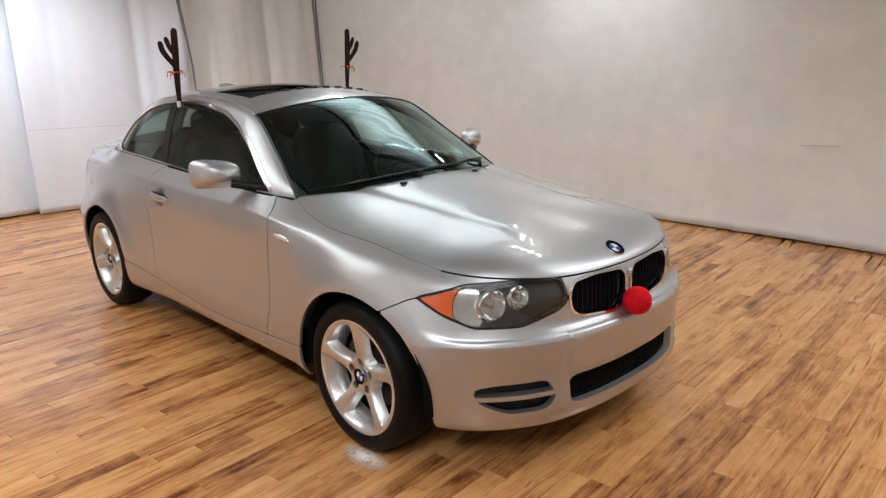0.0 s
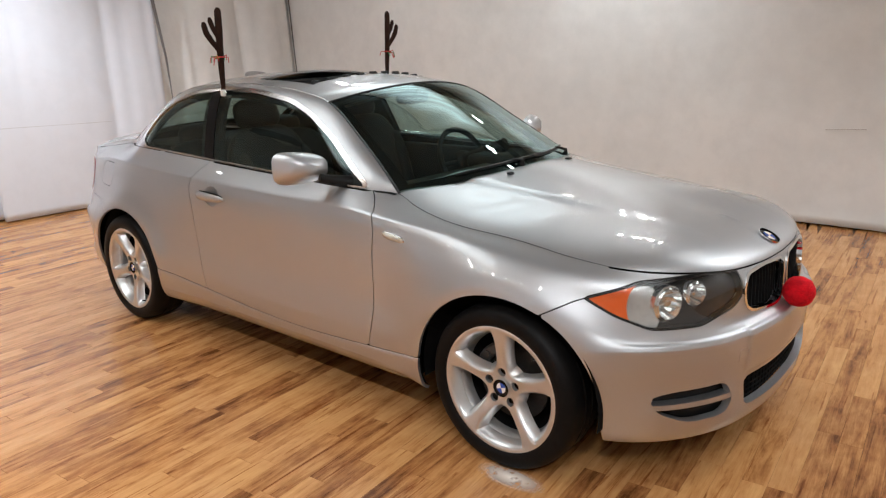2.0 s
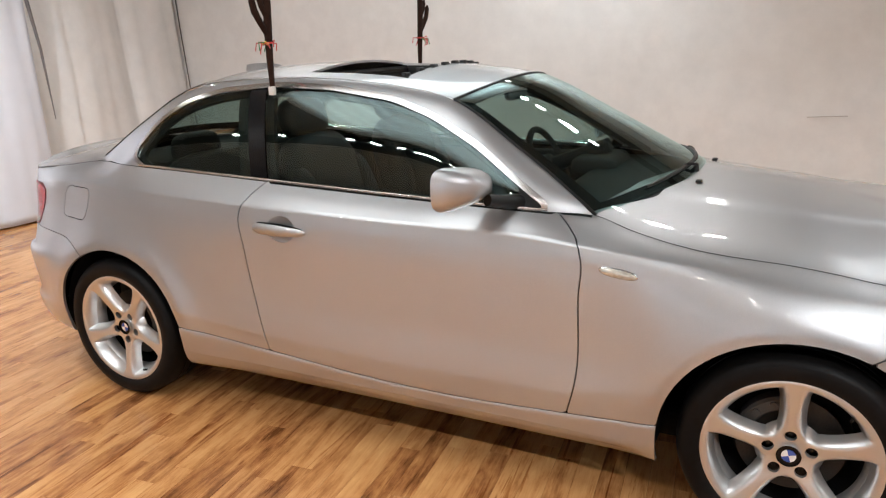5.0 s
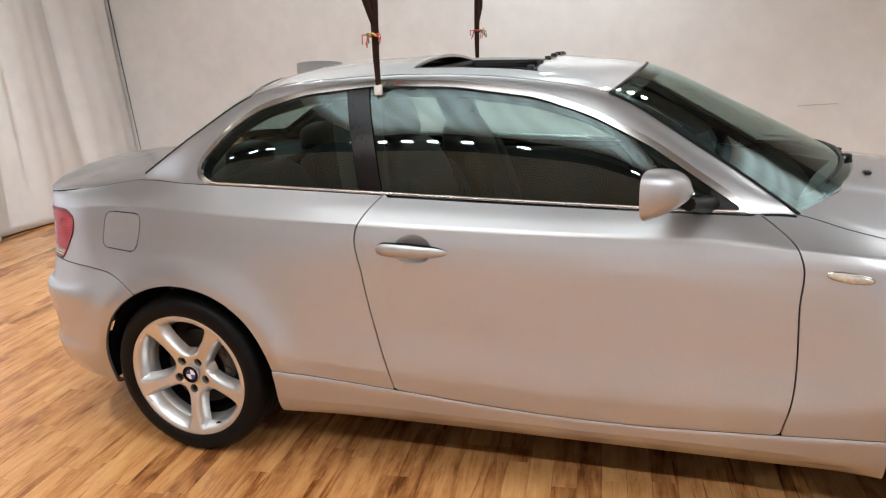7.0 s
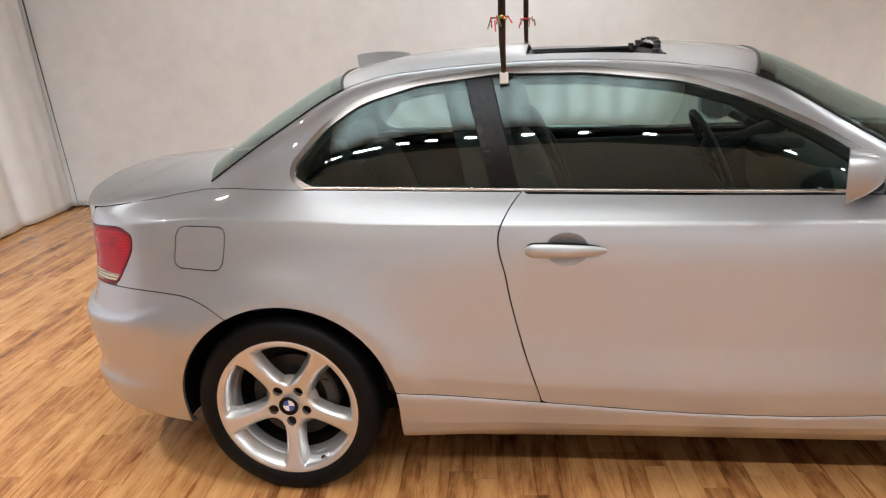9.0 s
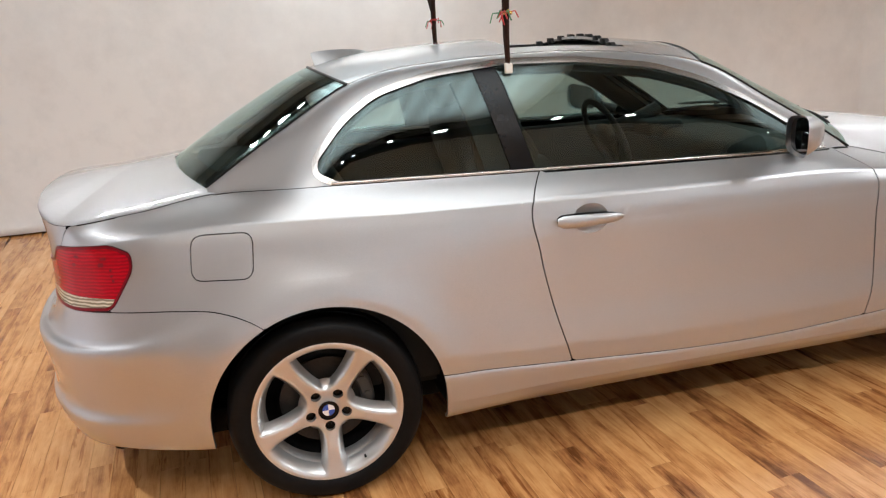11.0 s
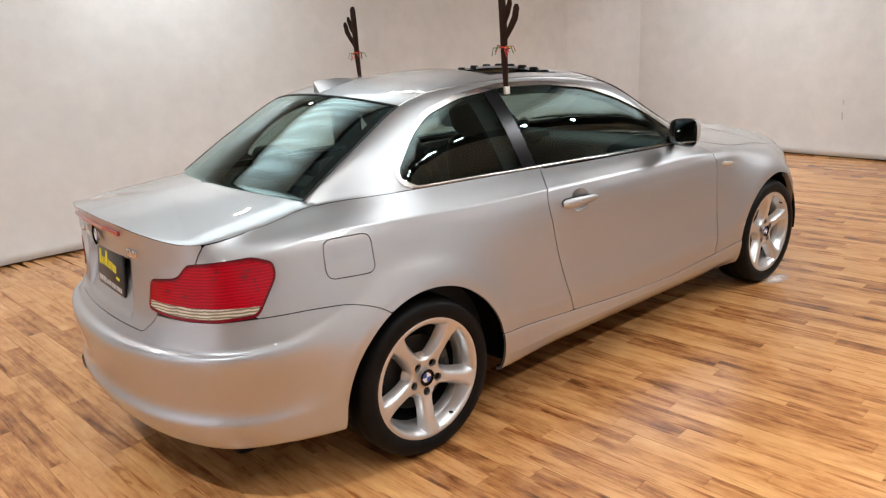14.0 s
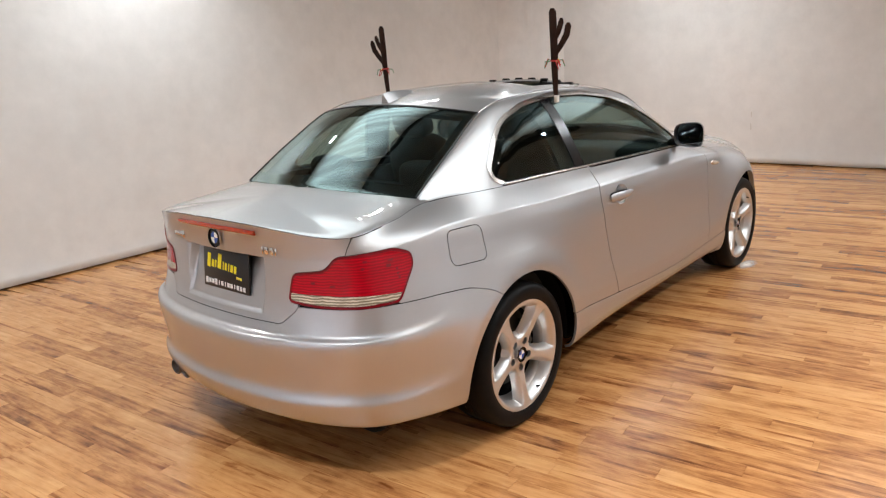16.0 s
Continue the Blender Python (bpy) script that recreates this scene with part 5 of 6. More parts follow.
for side in (0, 1):
    flip = mirrored if side else (lambda q: q)
    root = tagged(put("tail_light", None, car), "red tail light with a pale lower band")
    T = lambda P: tail(a_rear(P), P[..., 2])
    sheet("red_lens", flip(patch(skirt, tail_us, tail_vs, lambda P: low(T(P) - .009, -pale_band(P), P[..., 2] - .750 - .02 * a_rear(P)), flange=.003, off=.002)), REDRIB, root, "red ribbed lens")
    sheet("pale_lens", flip(patch(skirt, tail_us, tail_vs, lambda P: pale_band(P) - .001, flange=.003, off=.002)), PALERIB, root, "pale clear reversing lens")
    sheet("red_rim", flip(patch(skirt, tail_us, tail_vs, lambda P: low(T(P) - .001, .0095 - T(P)), flange=.01, off=.003)), REDDARK, root, "dark red lens rim")
    sheet("lamp_gasket", flip(patch(skirt, tail_us, tail_vs, lambda P: T(P) + .004, flange=0, off=-.004)), BLACK, root)
    # dark cells and lamp spots behind the lens
    for a, z, w, h in ((-.135, .800, .006, .004), (-.13, .815, .006, .004), (-.125, .832, .006, .004), (-.095, .866, .014, .004), (-.085, .848, .012, .006),
                       (.03, .872, .012, .004), (.045, .848, .010, .005), (.20, .790, .016, .003), (.30, .800, .012, .004)):
        sq = patch(skirt, tail_us, tail_vs, lambda P: low(w - np.abs(a_rear(P) - a), h - np.abs(P[..., 2] - z), T(P) - .014), flange=0, off=.003)
        if len(sq[0]) > 3:
            sheet("lamp_cell", flip(sq), REDDARK, root)

# ---- rear details ----
def rear_x(z):
    vv = np.linspace(5, 8, 200)
    p = skirt(np.full(200, LENGTH), vv)
    return float(np.interp(z, p[:, 2], p[:, 0]))


plate = tagged(put("number_plate", None, car), "black dealer plate with yellow and white lettering bars")
pm = Matrix.Translation((rear_x(.79) - .016, -.006, .792)) @ Matrix.Rotation(radians(-90), 4, "Z") @ Matrix.Rotation(radians(83), 4, "X")
bm = bmesh.new()
box(bm, 0, 0, 0, .308, .168, .010, pm, bevel=.004)
part("plate_frame", bm, PLATEBLACK, plate)


def bars(name, mat, items, lean=0.0):
    bm = bmesh.new()
    for x, y, w, h in items:
        m = pm @ Matrix.Translation((x, y, .0058)) @ Matrix.Rotation(-lean, 4, "Z")
        box(bm, 0, 0, 0, w, h, .0016, m, bevel=.0006, seg=1)
    part(name, bm, mat, plate, smooth=False)


# plain bars of the letters' sizes stand for the dealer's name
bars("yellow_lettering", YELLOW, [(-.112, .026, .022, .058), (-.086, .015, .016, .030), (-.066, .015, .010, .030), (-.038, .028, .024, .060), (-.013, .013, .007, .034),
                                  (.004, .011, .013, .030), (.024, .010, .007, .032), (.044, .008, .016, .030), (.067, .006, .015, .030), (.078, -.024, .009, .010), (.090, -.025, .009, .010), (.103, -.026, .012, .010)], 0.14)
bars("white_lettering", WHITEP, [(-.130 + .0212 * k, -.058 - .0005 * k, .0150 if k not in (4, 6, 9) else .005, .024 if k in (0, 3) else .018) for k in range(13)])
bars("small_lettering", LAMPGREY, [(-.07 + .022 * k, .073, .014, .008) for k in range(7)])

bm = bmesh.new()
pts = [(skirt(s_of(w=max(abs(w), .001), rear=True), 7.72)[0] - .004, w, skirt(s_of(w=max(abs(w), .001), rear=True), 7.72)[2]) for w in np.linspace(-.255, .255, 21)]
tube(bm, pts, .009, 8)
part("high_brake_light", bm, simple("orange_red_lamp", (.42, .035, .012), .15, coat=1.0, vary=.2), boot, "narrow orange-red high brake light")
badge(boot, Matrix.Translation((rear_x(.928) - .010, 0, .928)) @ Matrix.Rotation(radians(-90), 4, "Z") @ Matrix.Rotation(radians(86), 4, "X"), .039)
bm = bmesh.new()
for i, (w, h) in enumerate(((.008, .028), (.020, .028), (.020, .028), (.007, .026))):
    y = -.270 - (0, .020, .048, .070)[i]
    x = skirt(s_of(w=-y, rear=True), 7.15)[0] - .003
    box(bm, x, y, .905, .004, w, h, bevel=.0012)
part("model_badge_bars", bm, CHROME, boot, "small chrome badge bars")
bm = bmesh.new()
for i in range(4):
    y = .27 + .022 * i
    box(bm, skirt(s_of(w=y, rear=True), 7.15)[0] - .003, y, .905, .004, .016, .018 + .01 * (i == 0), bevel=.0012)
part("maker_badge_bars", bm, CHROME, boot, "small chrome badge bars")

# ---- hood details ----
def hood_point(x, y):
    ss, tt = np.meshgrid(np.linspace(0, HOOD_END, 300), np.linspace(0, 1, 160), indexing="ij")
    P = hood_surface(ss, tt)
    i = np.unravel_index(np.argmin((P[..., 0] - x) ** 2 + (-P[..., 1] - abs(y)) ** 2), ss.shape)
    n = unit(np.cross(hood_surface(ss[i] + .002, tt[i]) - hood_surface(ss[i] - .002, tt[i]), hood_surface(ss[i], tt[i] + .004) - hood_surface(ss[i], tt[i] - .004)))
    n = n if n[2] > 0 else -n
    p = Vector(P[i])
    p.x, p.y = x, y
    n = Vector(n)
    if y > 0:
        n.y = -n.y
    return p, n


p, n = hood_point(3.300, -.004)
n.y = 0
badge(hood, Matrix.Translation(p + n * .003) @ n.to_track_quat("Z", "Y").to_matrix().to_4x4(), .041)
for y in (-.24, .24):
    p, n = hood_point(2.30, y)
    bm = bmesh.new()
    box(bm, 0, 0, .005, .022, .030, .010, Matrix.Translation(p), bevel=.004)
    part("washer_nozzle", bm, BLACK, hood, "small black washer nozzle")

# cowl and wipers
bm = bmesh.new()
V, F = [], []
for i, w in enumerate(np.linspace(-1, 1, 41)):
    a = top_surface(2.275, w)
    b = top_surface(2.345, w)
    V += [tuple(a + (0, 0, -.004)), (float(b[0]), float(b[1]), float(a[2]) - .045)]
for i in range(40):
    F.append((2 * i, 2 * i + 1, 2 * i + 3, 2 * i + 2))
put("cowl_panel", mesh_from("cowl_panel", V, F, BLACK), car, "black plastic cowl under the windscreen")


def glass_at(u, v, lift):
    q = top_surface(u, v)
    return Vector((float(q[0]), float(q[1]), float(q[2]) + lift))


for a, b, piv in (((2.258, -.66), (2.246, .16), (2.276, -.16)), ((2.254, .04), (2.222, .84), (2.276, .60))):
    w = tagged(put("wiper", None, car), "black wiper arm and blade at rest")
    pts = [glass_at(a[0] + (b[0] - a[0]) * t, a[1] + (b[1] - a[1]) * t, .007) for t in np.linspace(0, 1, 14)]
    bm = bmesh.new()
    tube(bm, pts, [.004] + [.0065] * 12 + [.004], 6)
    part("blade", bm, BLACK, w)
    bm = bmesh.new()
    pv = glass_at(piv[0], piv[1], .015)
    tube(bm, [pv + Vector((0, 0, -.02)), pv + Vector((0, 0, .004)), (pv + pts[7]) / 2 + Vector((0, 0, .008)), pts[7] + Vector((0, 0, .006))], [.013, .009, .006, .005], 8)
    part("arm", bm, BLACK, w)

# ---- roof details ----
fin = bmesh.new()
prof = []
for k in range(13):
    t = k / 12
    x = .345 - .205 * t
    h = .047 * (t ** .75) * (1 if t < .93 else .93)
    zb = float(roof_z(x)) - .006
    wd = .030 * math.sin(math.pi * min(1, .12 + .62 * t)) + .004
    prof.append([fin.verts.new(v) for v in ((x, -wd, zb), (x - .008 * t, -wd * .42, zb + .006 + h * .62), (x - .012 * t, 0, zb + .008 + h), (x - .008 * t, wd * .42, zb + .006 + h * .62), (x, wd, zb))])
for A, B in zip(prof, prof[1:]):
    for j in range(4):
        fin.faces.new((A[j], A[j + 1], B[j + 1], B[j]))
fin.faces.new(prof[-1])
fin.faces.new(prof[0][::-1])
part("antenna_fin", fin, PAINT, roof, "silver shark-fin antenna")

# open sunroof: dark frame, slid-back glass and a toothed wind deflector
bm = bmesh.new()
tube(bm, [(.80, -.40, 1.355), (.80, .40, 1.355), (1.24, .40, 1.345), (1.24, -.40, 1.345)], .014, 6, closed=True)
for z0, rr in ((1.335, .012), (1.315, .012)):
    tube(bm, [(.80, -.40, z0 + .01), (.80, .40, z0 + .01), (1.24, .40, z0), (1.24, -.40, z0)], rr, 6, closed=True)
part("sunroof_frame", bm, BLACK, roof, "black sunroof frame")
d = patch(top_surface, fine(.50, .80, .03), np.linspace(-.78, .78, 21), None, flange=0, off=-.05)
sheet("sunroof_glass", d, GLOSSBLACK, roof, "dark sunroof glass slid back")
deflector = tagged(put("wind_deflector", None, car), "black toothed sunroof wind deflector, raised")
arc = [(1.215 + .050 * (1 - (y / .40) ** 2), y, float(top_surface(1.24, y / .5)[2]) - .012 + .003 * (1 - (y / .4) ** 2)) for y in np.linspace(-.39, .39, 27)]
bm = bmesh.new()
tube(bm, arc, .008, 8)
tube(bm, [(1.02, -.395, 1.345), (1.12, -.395, 1.352), arc[0]], .006, 6)
tube(bm, [(1.02, .395, 1.345), (1.12, .395, 1.352), arc[-1]], .006, 6)
part("bar", bm, BLACK, deflector)
for k in range(9):
    # a trapezoid tooth, leaning back a little
    x, y, z = arc[1 + 3 * k]
    bm = bmesh.new()
    for v in box(bm, x - .004, y, z + .006, .020, .062, .026):
        if v.co.z > z + .006:
            v.co.y = y + (v.co.y - y) * .60
            v.co.x -= .006
    bmesh.ops.bevel(bm, geom=list(bm.edges), offset=.003, segments=2, profile=.5, affect="EDGES")
    part("tooth", bm, BLACK, deflector)

# ---- mirrors and handles ----
for side in (0, 1):
    sg = -1 if side == 0 else 1
    dr = door_r if side == 0 else door_l
    mir = tagged(put("wing_mirror", None, dr), "silver wing mirror on a black foot")
    bm = bmesh.new()
    rows = []
    for k in range(13):
        t = k / 12
        f = max((1 - t ** 5) ** .5 * (1 - .30 * t ** 2), .03)
        ring = []
        for j in range(28):
            a = 2 * math.pi * j / 28
            c, s = math.copysign(abs(math.cos(a)) ** .55, math.cos(a)), math.copysign(abs(math.sin(a)) ** .55, math.sin(a))
            out = .862 + .100 * f * c - .030 * t
            up = 1.040 + (.068 + .006 * c) * f * s + .006 * c * f + f * t * (.034 * max(-s, 0) - .010 * max(s, 0))
            x = 1.612 + .138 * t + .075 * (1 - c) * .5 * (1 - t)
            ring.append(bm.verts.new((x, sg * out, up)))
        rows.append(ring)
    for A, B in zip(rows, rows[1:]):
        for j in range(28):
            bm.faces.new((A[j], A[(j + 1) % 28], B[(j + 1) % 28], B[j]))
    bm.faces.new(rows[-1])
    part("mirror_housing", bm, PAINT, mir, angle=80)
    bm = bmesh.new()
    loop = []
    for j in range(28):
        a = 2 * math.pi * j / 28
        c, s = math.copysign(abs(math.cos(a)) ** .55, math.cos(a)), math.copysign(abs(math.sin(a)) ** .55, math.sin(a))
        loop.append(bm.verts.new((1.626 + .075 * (1 - c) * .5, sg * (.862 + .092 * c), 1.040 + (.060 + .006 * c) * s + .006 * c)))
    bm.faces.new(loop)
    part("mirror_glass", bm, SMOKE, mir, "dark mirror glass")
    bm = bmesh.new()
    tube(bm, [(1.80, sg * .70, .972), (1.77, sg * .76, .985), (1.74, sg * .82, 1.0)], [.030, .022, .020], 10)
    part("mirror_foot", bm, BLACK, mir)
    # handle in its bowl
    hd = tagged(put("door_handle", None, dr), "silver pull handle over a round bowl")
    bm = bmesh.new()
    V, F = [], []
    for i in range(7):
        r = i / 6
        for j in range(28):
            a = 2 * math.pi * j / 28
            x, z = .915 + .065 * r * math.cos(a), .836 + .050 * r * math.sin(a)
            V.append((x, sg * (.8225 - .0115 * (1 - r ** 2.2) + .0015 * math.sin(-a) * r), z))
    for i in range(6):
        for j in range(28):
            q = (i * 28 + j, (i + 1) * 28 + j, (i + 1) * 28 + (j + 1) % 28, i * 28 + (j + 1) % 28)
            F.append(q if sg < 0 else q[::-1])
    put("bowl", mesh_from("bowl", V, F, PAINT), hd)
    bm.free()
    bm = bmesh.new()
    pts, rr = [], []
    for t in np.linspace(0, 1, 15):
        pts.append((.795 + .232 * t, sg * (.822 + .022 * math.sin(math.pi * (.12 + .76 * t))), .836 - .004 * t))
        rr.append(.0175 * float(np.interp(t, (0, .03, .10, .45, .85, .97, 1), (.62, .95, 1.1, 1.1, .82, .5, .3))))
    tube(bm, pts, rr, 12)
    bmesh.ops.scale(bm, vec=(1, .62, 1.1), verts=bm.verts, space=Matrix.Translation((0, -sg * .835, -.836)))
    part("grip", bm, PAINT, hd, "silver handle grip")
    # flattened black copy of the grip draws the shade round it
    bm = bmesh.new()
    tube(bm, [(x, sg * .8225, z) for x, y, z in pts], [q + .0028 for q in rr], 12)
    bmesh.ops.scale(bm, vec=(1.0, .22, 1.05), verts=bm.verts, space=Matrix.Translation((-.911, -sg * .8225, -.834)))
    part("grip_shadow_gap", bm, BLACK, hd)
    # side repeater on the fender
    fd = fender_r if side == 0 else fender_l
    rep_v = np.linspace(4, 8, 300)
    rep_p = skirt(np.full(300, s_of(x=2.158)), rep_v)
    rep_y = -float(np.interp(.808, rep_p[:, 2], rep_p[:, 1]))
    bm = bmesh.new()
    blob(bm, (2.158, sg * (rep_y + .002), .808), .056, .012, .014, 2.4, 8, 20, None)
    for v in bm.verts:
        v.co.z += -.12 * (v.co.x - 2.158)
    part("side_repeater", bm, simple("clear_amber_lens", (.60, .57, .50), .12, metal=.3, coat=1.0, vary=.3, scale=80), fd, "small clear side indicator")
    bm = bmesh.new()
    blob(bm, (2.158, sg * rep_y, .808), .060, .009, .016, 2.4, 8, 20, None)
    for v in bm.verts:
        v.co.z += -.12 * (v.co.x - 2.158)
    part("repeater_rim", bm, SATIN, fd)

# ---- interior ----
cabin = tagged(put("cabin", None, car), "dark cabin with black leather seats")
bm = bmesh.new()
box(bm, .9, 0, .30, 2.3, 1.36, .04)
part("cabin_floor", bm, CABIN, cabin)
for sg in (-1, 1):
    bm = bmesh.new()
    box(bm, .86, sg * .70, .62, 1.98, .05, .62, bevel=.02)
    part("door_card", bm, CABIN, cabin)
bm = bmesh.new()
box(bm, 1.98, 0, .80, .42, 1.36, .26, bevel=.06, seg=3)
box(bm, 1.80, .37, .93, .20, .34, .08, bevel=.035, seg=3)
box(bm, 1.72, 0, .60, .5, .24, .36, bevel=.04)
box(bm, 1.2, 0, .46, .8, .20, .24, bevel=.03)
part("dashboard", bm, CABIN, cabin, "dark grey dashboard")
d = patch(top_surface, fine(.10, 1.60, .04), np.linspace(-.97, .97, 31), lambda P: -sunroof(P) - .02, flange=0, off=-.045)
sheet("headlining", d, LINER, cabin, "pale grey headlining")
for sg in (0, 1):
    flip = mirrored if sg else (lambda q: q)
    sheet("pillar_lining", flip(patch(side_surface, fine(-.35, 2.2, .04), np.linspace(.02, .98, 61), lambda P: .012 - window(P[..., 0], P[..., 2]), flange=0.015, off=-.028)), CABIN, cabin)
    sheet("pillar_lining", flip(patch(side_surface, fine(.3, 1.1, .03), np.linspace(.02, .98, 31), lambda P: low(-pillar_b(P) + .02, pillar_b(P) + .16), flange=0.02, off=-.034)), CABIN, cabin)


def seat(x, y, parent):
    root = tagged(put("front_seat", None, parent), "black leather bucket seat with headrest")
    bm = bmesh.new()
    blob(bm, (x + .26, y, .52), .27, .25, .10, 3.2)
    part("seat_cushion", bm, LEATHER, root)
    m = Matrix.Translation((x, y, .60)) @ Matrix.Rotation(radians(-17), 4, "Y")
    bm = bmesh.new()
    blob(bm, (0, 0, .245), .090, .245, .31, 3.2, m=m)
    for s2 in (-1, 1):
        blob(bm, (.05, s2 * .20, .18), .06, .05, .24, 2.6, m=m)
    part("seat_back", bm, LEATHER, root)
    bm = bmesh.new()
    blob(bm, (.0, 0, .620), .055, .135, .088, 3.0, m=m)
    part("headrest", bm, LEATHER, root)
    bm = bmesh.new()
    for s2 in (-1, 1):
        tube(bm, [m @ Vector((0, s2 * .055, .5)), m @ Vector((0, s2 * .055, .62))], .007, 8)
    part("headrest_post", bm, SATIN, root)


for sg in (-1, 1):
    seat(.90, sg * .37, cabin)
bm = bmesh.new()
blob(bm, (.42, 0, .52), .28, .60, .10, 3.4)
for sg in (-1, 1):
    blob(bm, (.16, sg * .31, .76), .085, .29, .27, 3.4, m=Matrix.Translation((.16, 0, .76)) @ Matrix.Rotation(radians(-20), 4, "Y") @ Matrix.Translation((-.16, 0, -.76)))
    blob(bm, (.04, sg * .31, 1.035), .055, .14, .075, 3.0)
part("rear_bench", bm, LEATHER, cabin, "black leather rear bench")
bm = bmesh.new()
box(bm, -.16, 0, .985, .44, 1.05, .03, bevel=.012)
part("parcel_shelf", bm, CABIN, cabin)
bm = bmesh.new()
wm = Matrix.Translation((1.56, .37, .90)) @ Matrix.Rotation(radians(-25), 4, "Y")
tube(bm, [wm @ Vector((0, .185 * math.cos(a), .185 * math.sin(a))) for a in np.linspace(0, 2 * math.pi, 33)[:-1]], .015, 10, closed=True)
blob(bm, (0, 0, 0), .03, .07, .06, 2.5, m=wm)
for a in (0, math.pi, -math.pi / 2):
    tube(bm, [wm @ Vector((0, .05 * math.cos(a), .05 * math.sin(a))), wm @ Vector((0, .18 * math.cos(a), .18 * math.sin(a)))], .014, 8)
tube(bm, [wm @ Vector((.02, 0, 0)), wm @ Vector((.30, 0, -.02))], .035, 10)
part("steering_wheel", bm, LEATHER, cabin, "black three-spoke steering wheel")
bm = bmesh.new()
blob(bm, (1.53, 0, 1.272), .018, .115, .034, 3.2)
tube(bm, [(1.54, 0, 1.29), (1.60, 0, 1.318)], .012, 8)
part("rear_view_mirror", bm, BLACK, cabin)

# ---- things on the car ----
nose = bmesh.new()
bmesh.ops.create_icosphere(nose, subdivisions=5, radius=.056, matrix=Matrix.Translation((3.428, -.028, .612)))
for v in nose.verts:
    c = Vector((3.428, -.028, .612))
    q = v.co - c
    v.co = c + q * (1 + .035 * noise.noise(q * 60) + .03 * noise.noise(q * 150))
nose_ball = tagged(part("red_nose", nose, POM), "round red plush nose tied to the grille", "plush nose")


def antler(y0, sg):
    root = tagged(new("antler"), "brown felt antler with red and green ribbon clipped to the window", "antler", "antlers on the roof")
    root.matrix_basis = Matrix.Translation((.735 if sg < 0 else .775, y0, 1.322)) @ Matrix.Rotation(radians(-5 if sg > 0 else 0), 4, 'X')
    bm = bmesh.new()

    def tine(pts, rr):
        tube(bm, [(x, sg * y, z) for x, y, z in pts], rr, 12)
    tine([(0, .004, .005), (-.003, .002, .10), (0, 0, .20), (.004, -.004, .30), (.004, -.008, .40), (.004, -.009, .415)], [.012, .0165, .019, .020, .019, .009])
    tine([(0, .004, .205), (0, .040, .250), (0, .068, .290), (0, .078, .330), (0, .079, .345)], [.013, .0145, .0165, .0155, .008])
    tine([(0, .002, .27), (0, .026, .31), (0, .040, .350), (0, .043, .368)], [.012, .013, .014, .007])
    bmesh.ops.scale(bm, vec=(.62, 1, 1), verts=bm.verts)
    part("felt_antler", bm, FELT, root)
    bm = bmesh.new()
    box(bm, 0, sg * .008, -.004, .026, .016, .034, bevel=.003)
    part("window_clip", bm, CLIPW, root, "white plastic window clip")
    rng = random.Random(3 if sg < 0 else 8)
    for mat, nm, cnt in ((RIBBON, "red_ribbon", 6), (GREENRIB, "green_ribbon", 3)):
        bm = bmesh.new()
        for k in range(cnt):
            a = rng.random() * 6.28
            l = .018 + .022 * rng.random()
            p0 = Vector((.010 * math.cos(a), .012 * math.sin(a), .175))
            p1 = p0 + Vector((l * math.cos(a), l * math.sin(a), .01 * rng.uniform(-1, 1)))
            p2 = p1 + Vector((.012 * math.cos(a + 1), .012 * math.sin(a + 1), -.02 - .012 * rng.random()))
            tube(bm, [p0, p1, p2], .0022, 5)
        if mat is RIBBON:
            tube(bm, [(.014 * math.cos(a), .021 * math.sin(a), .175) for a in np.linspace(0, 6.283, 15)[:-1]], .004, 6, closed=True)
        part(nm, bm, mat, root)
    bm = bmesh.new()
    for k in range(3):
        bmesh.ops.create_icosphere(bm, subdivisions=2, radius=.0065, matrix=Matrix.Translation((.010 - .010 * k, sg * .020, .172 + .006 * (k % 2))))
    part("bell", bm, GOLD, root, "tiny gold bells")
    return root


antler(-.566, -1)
antler(.592, 1)


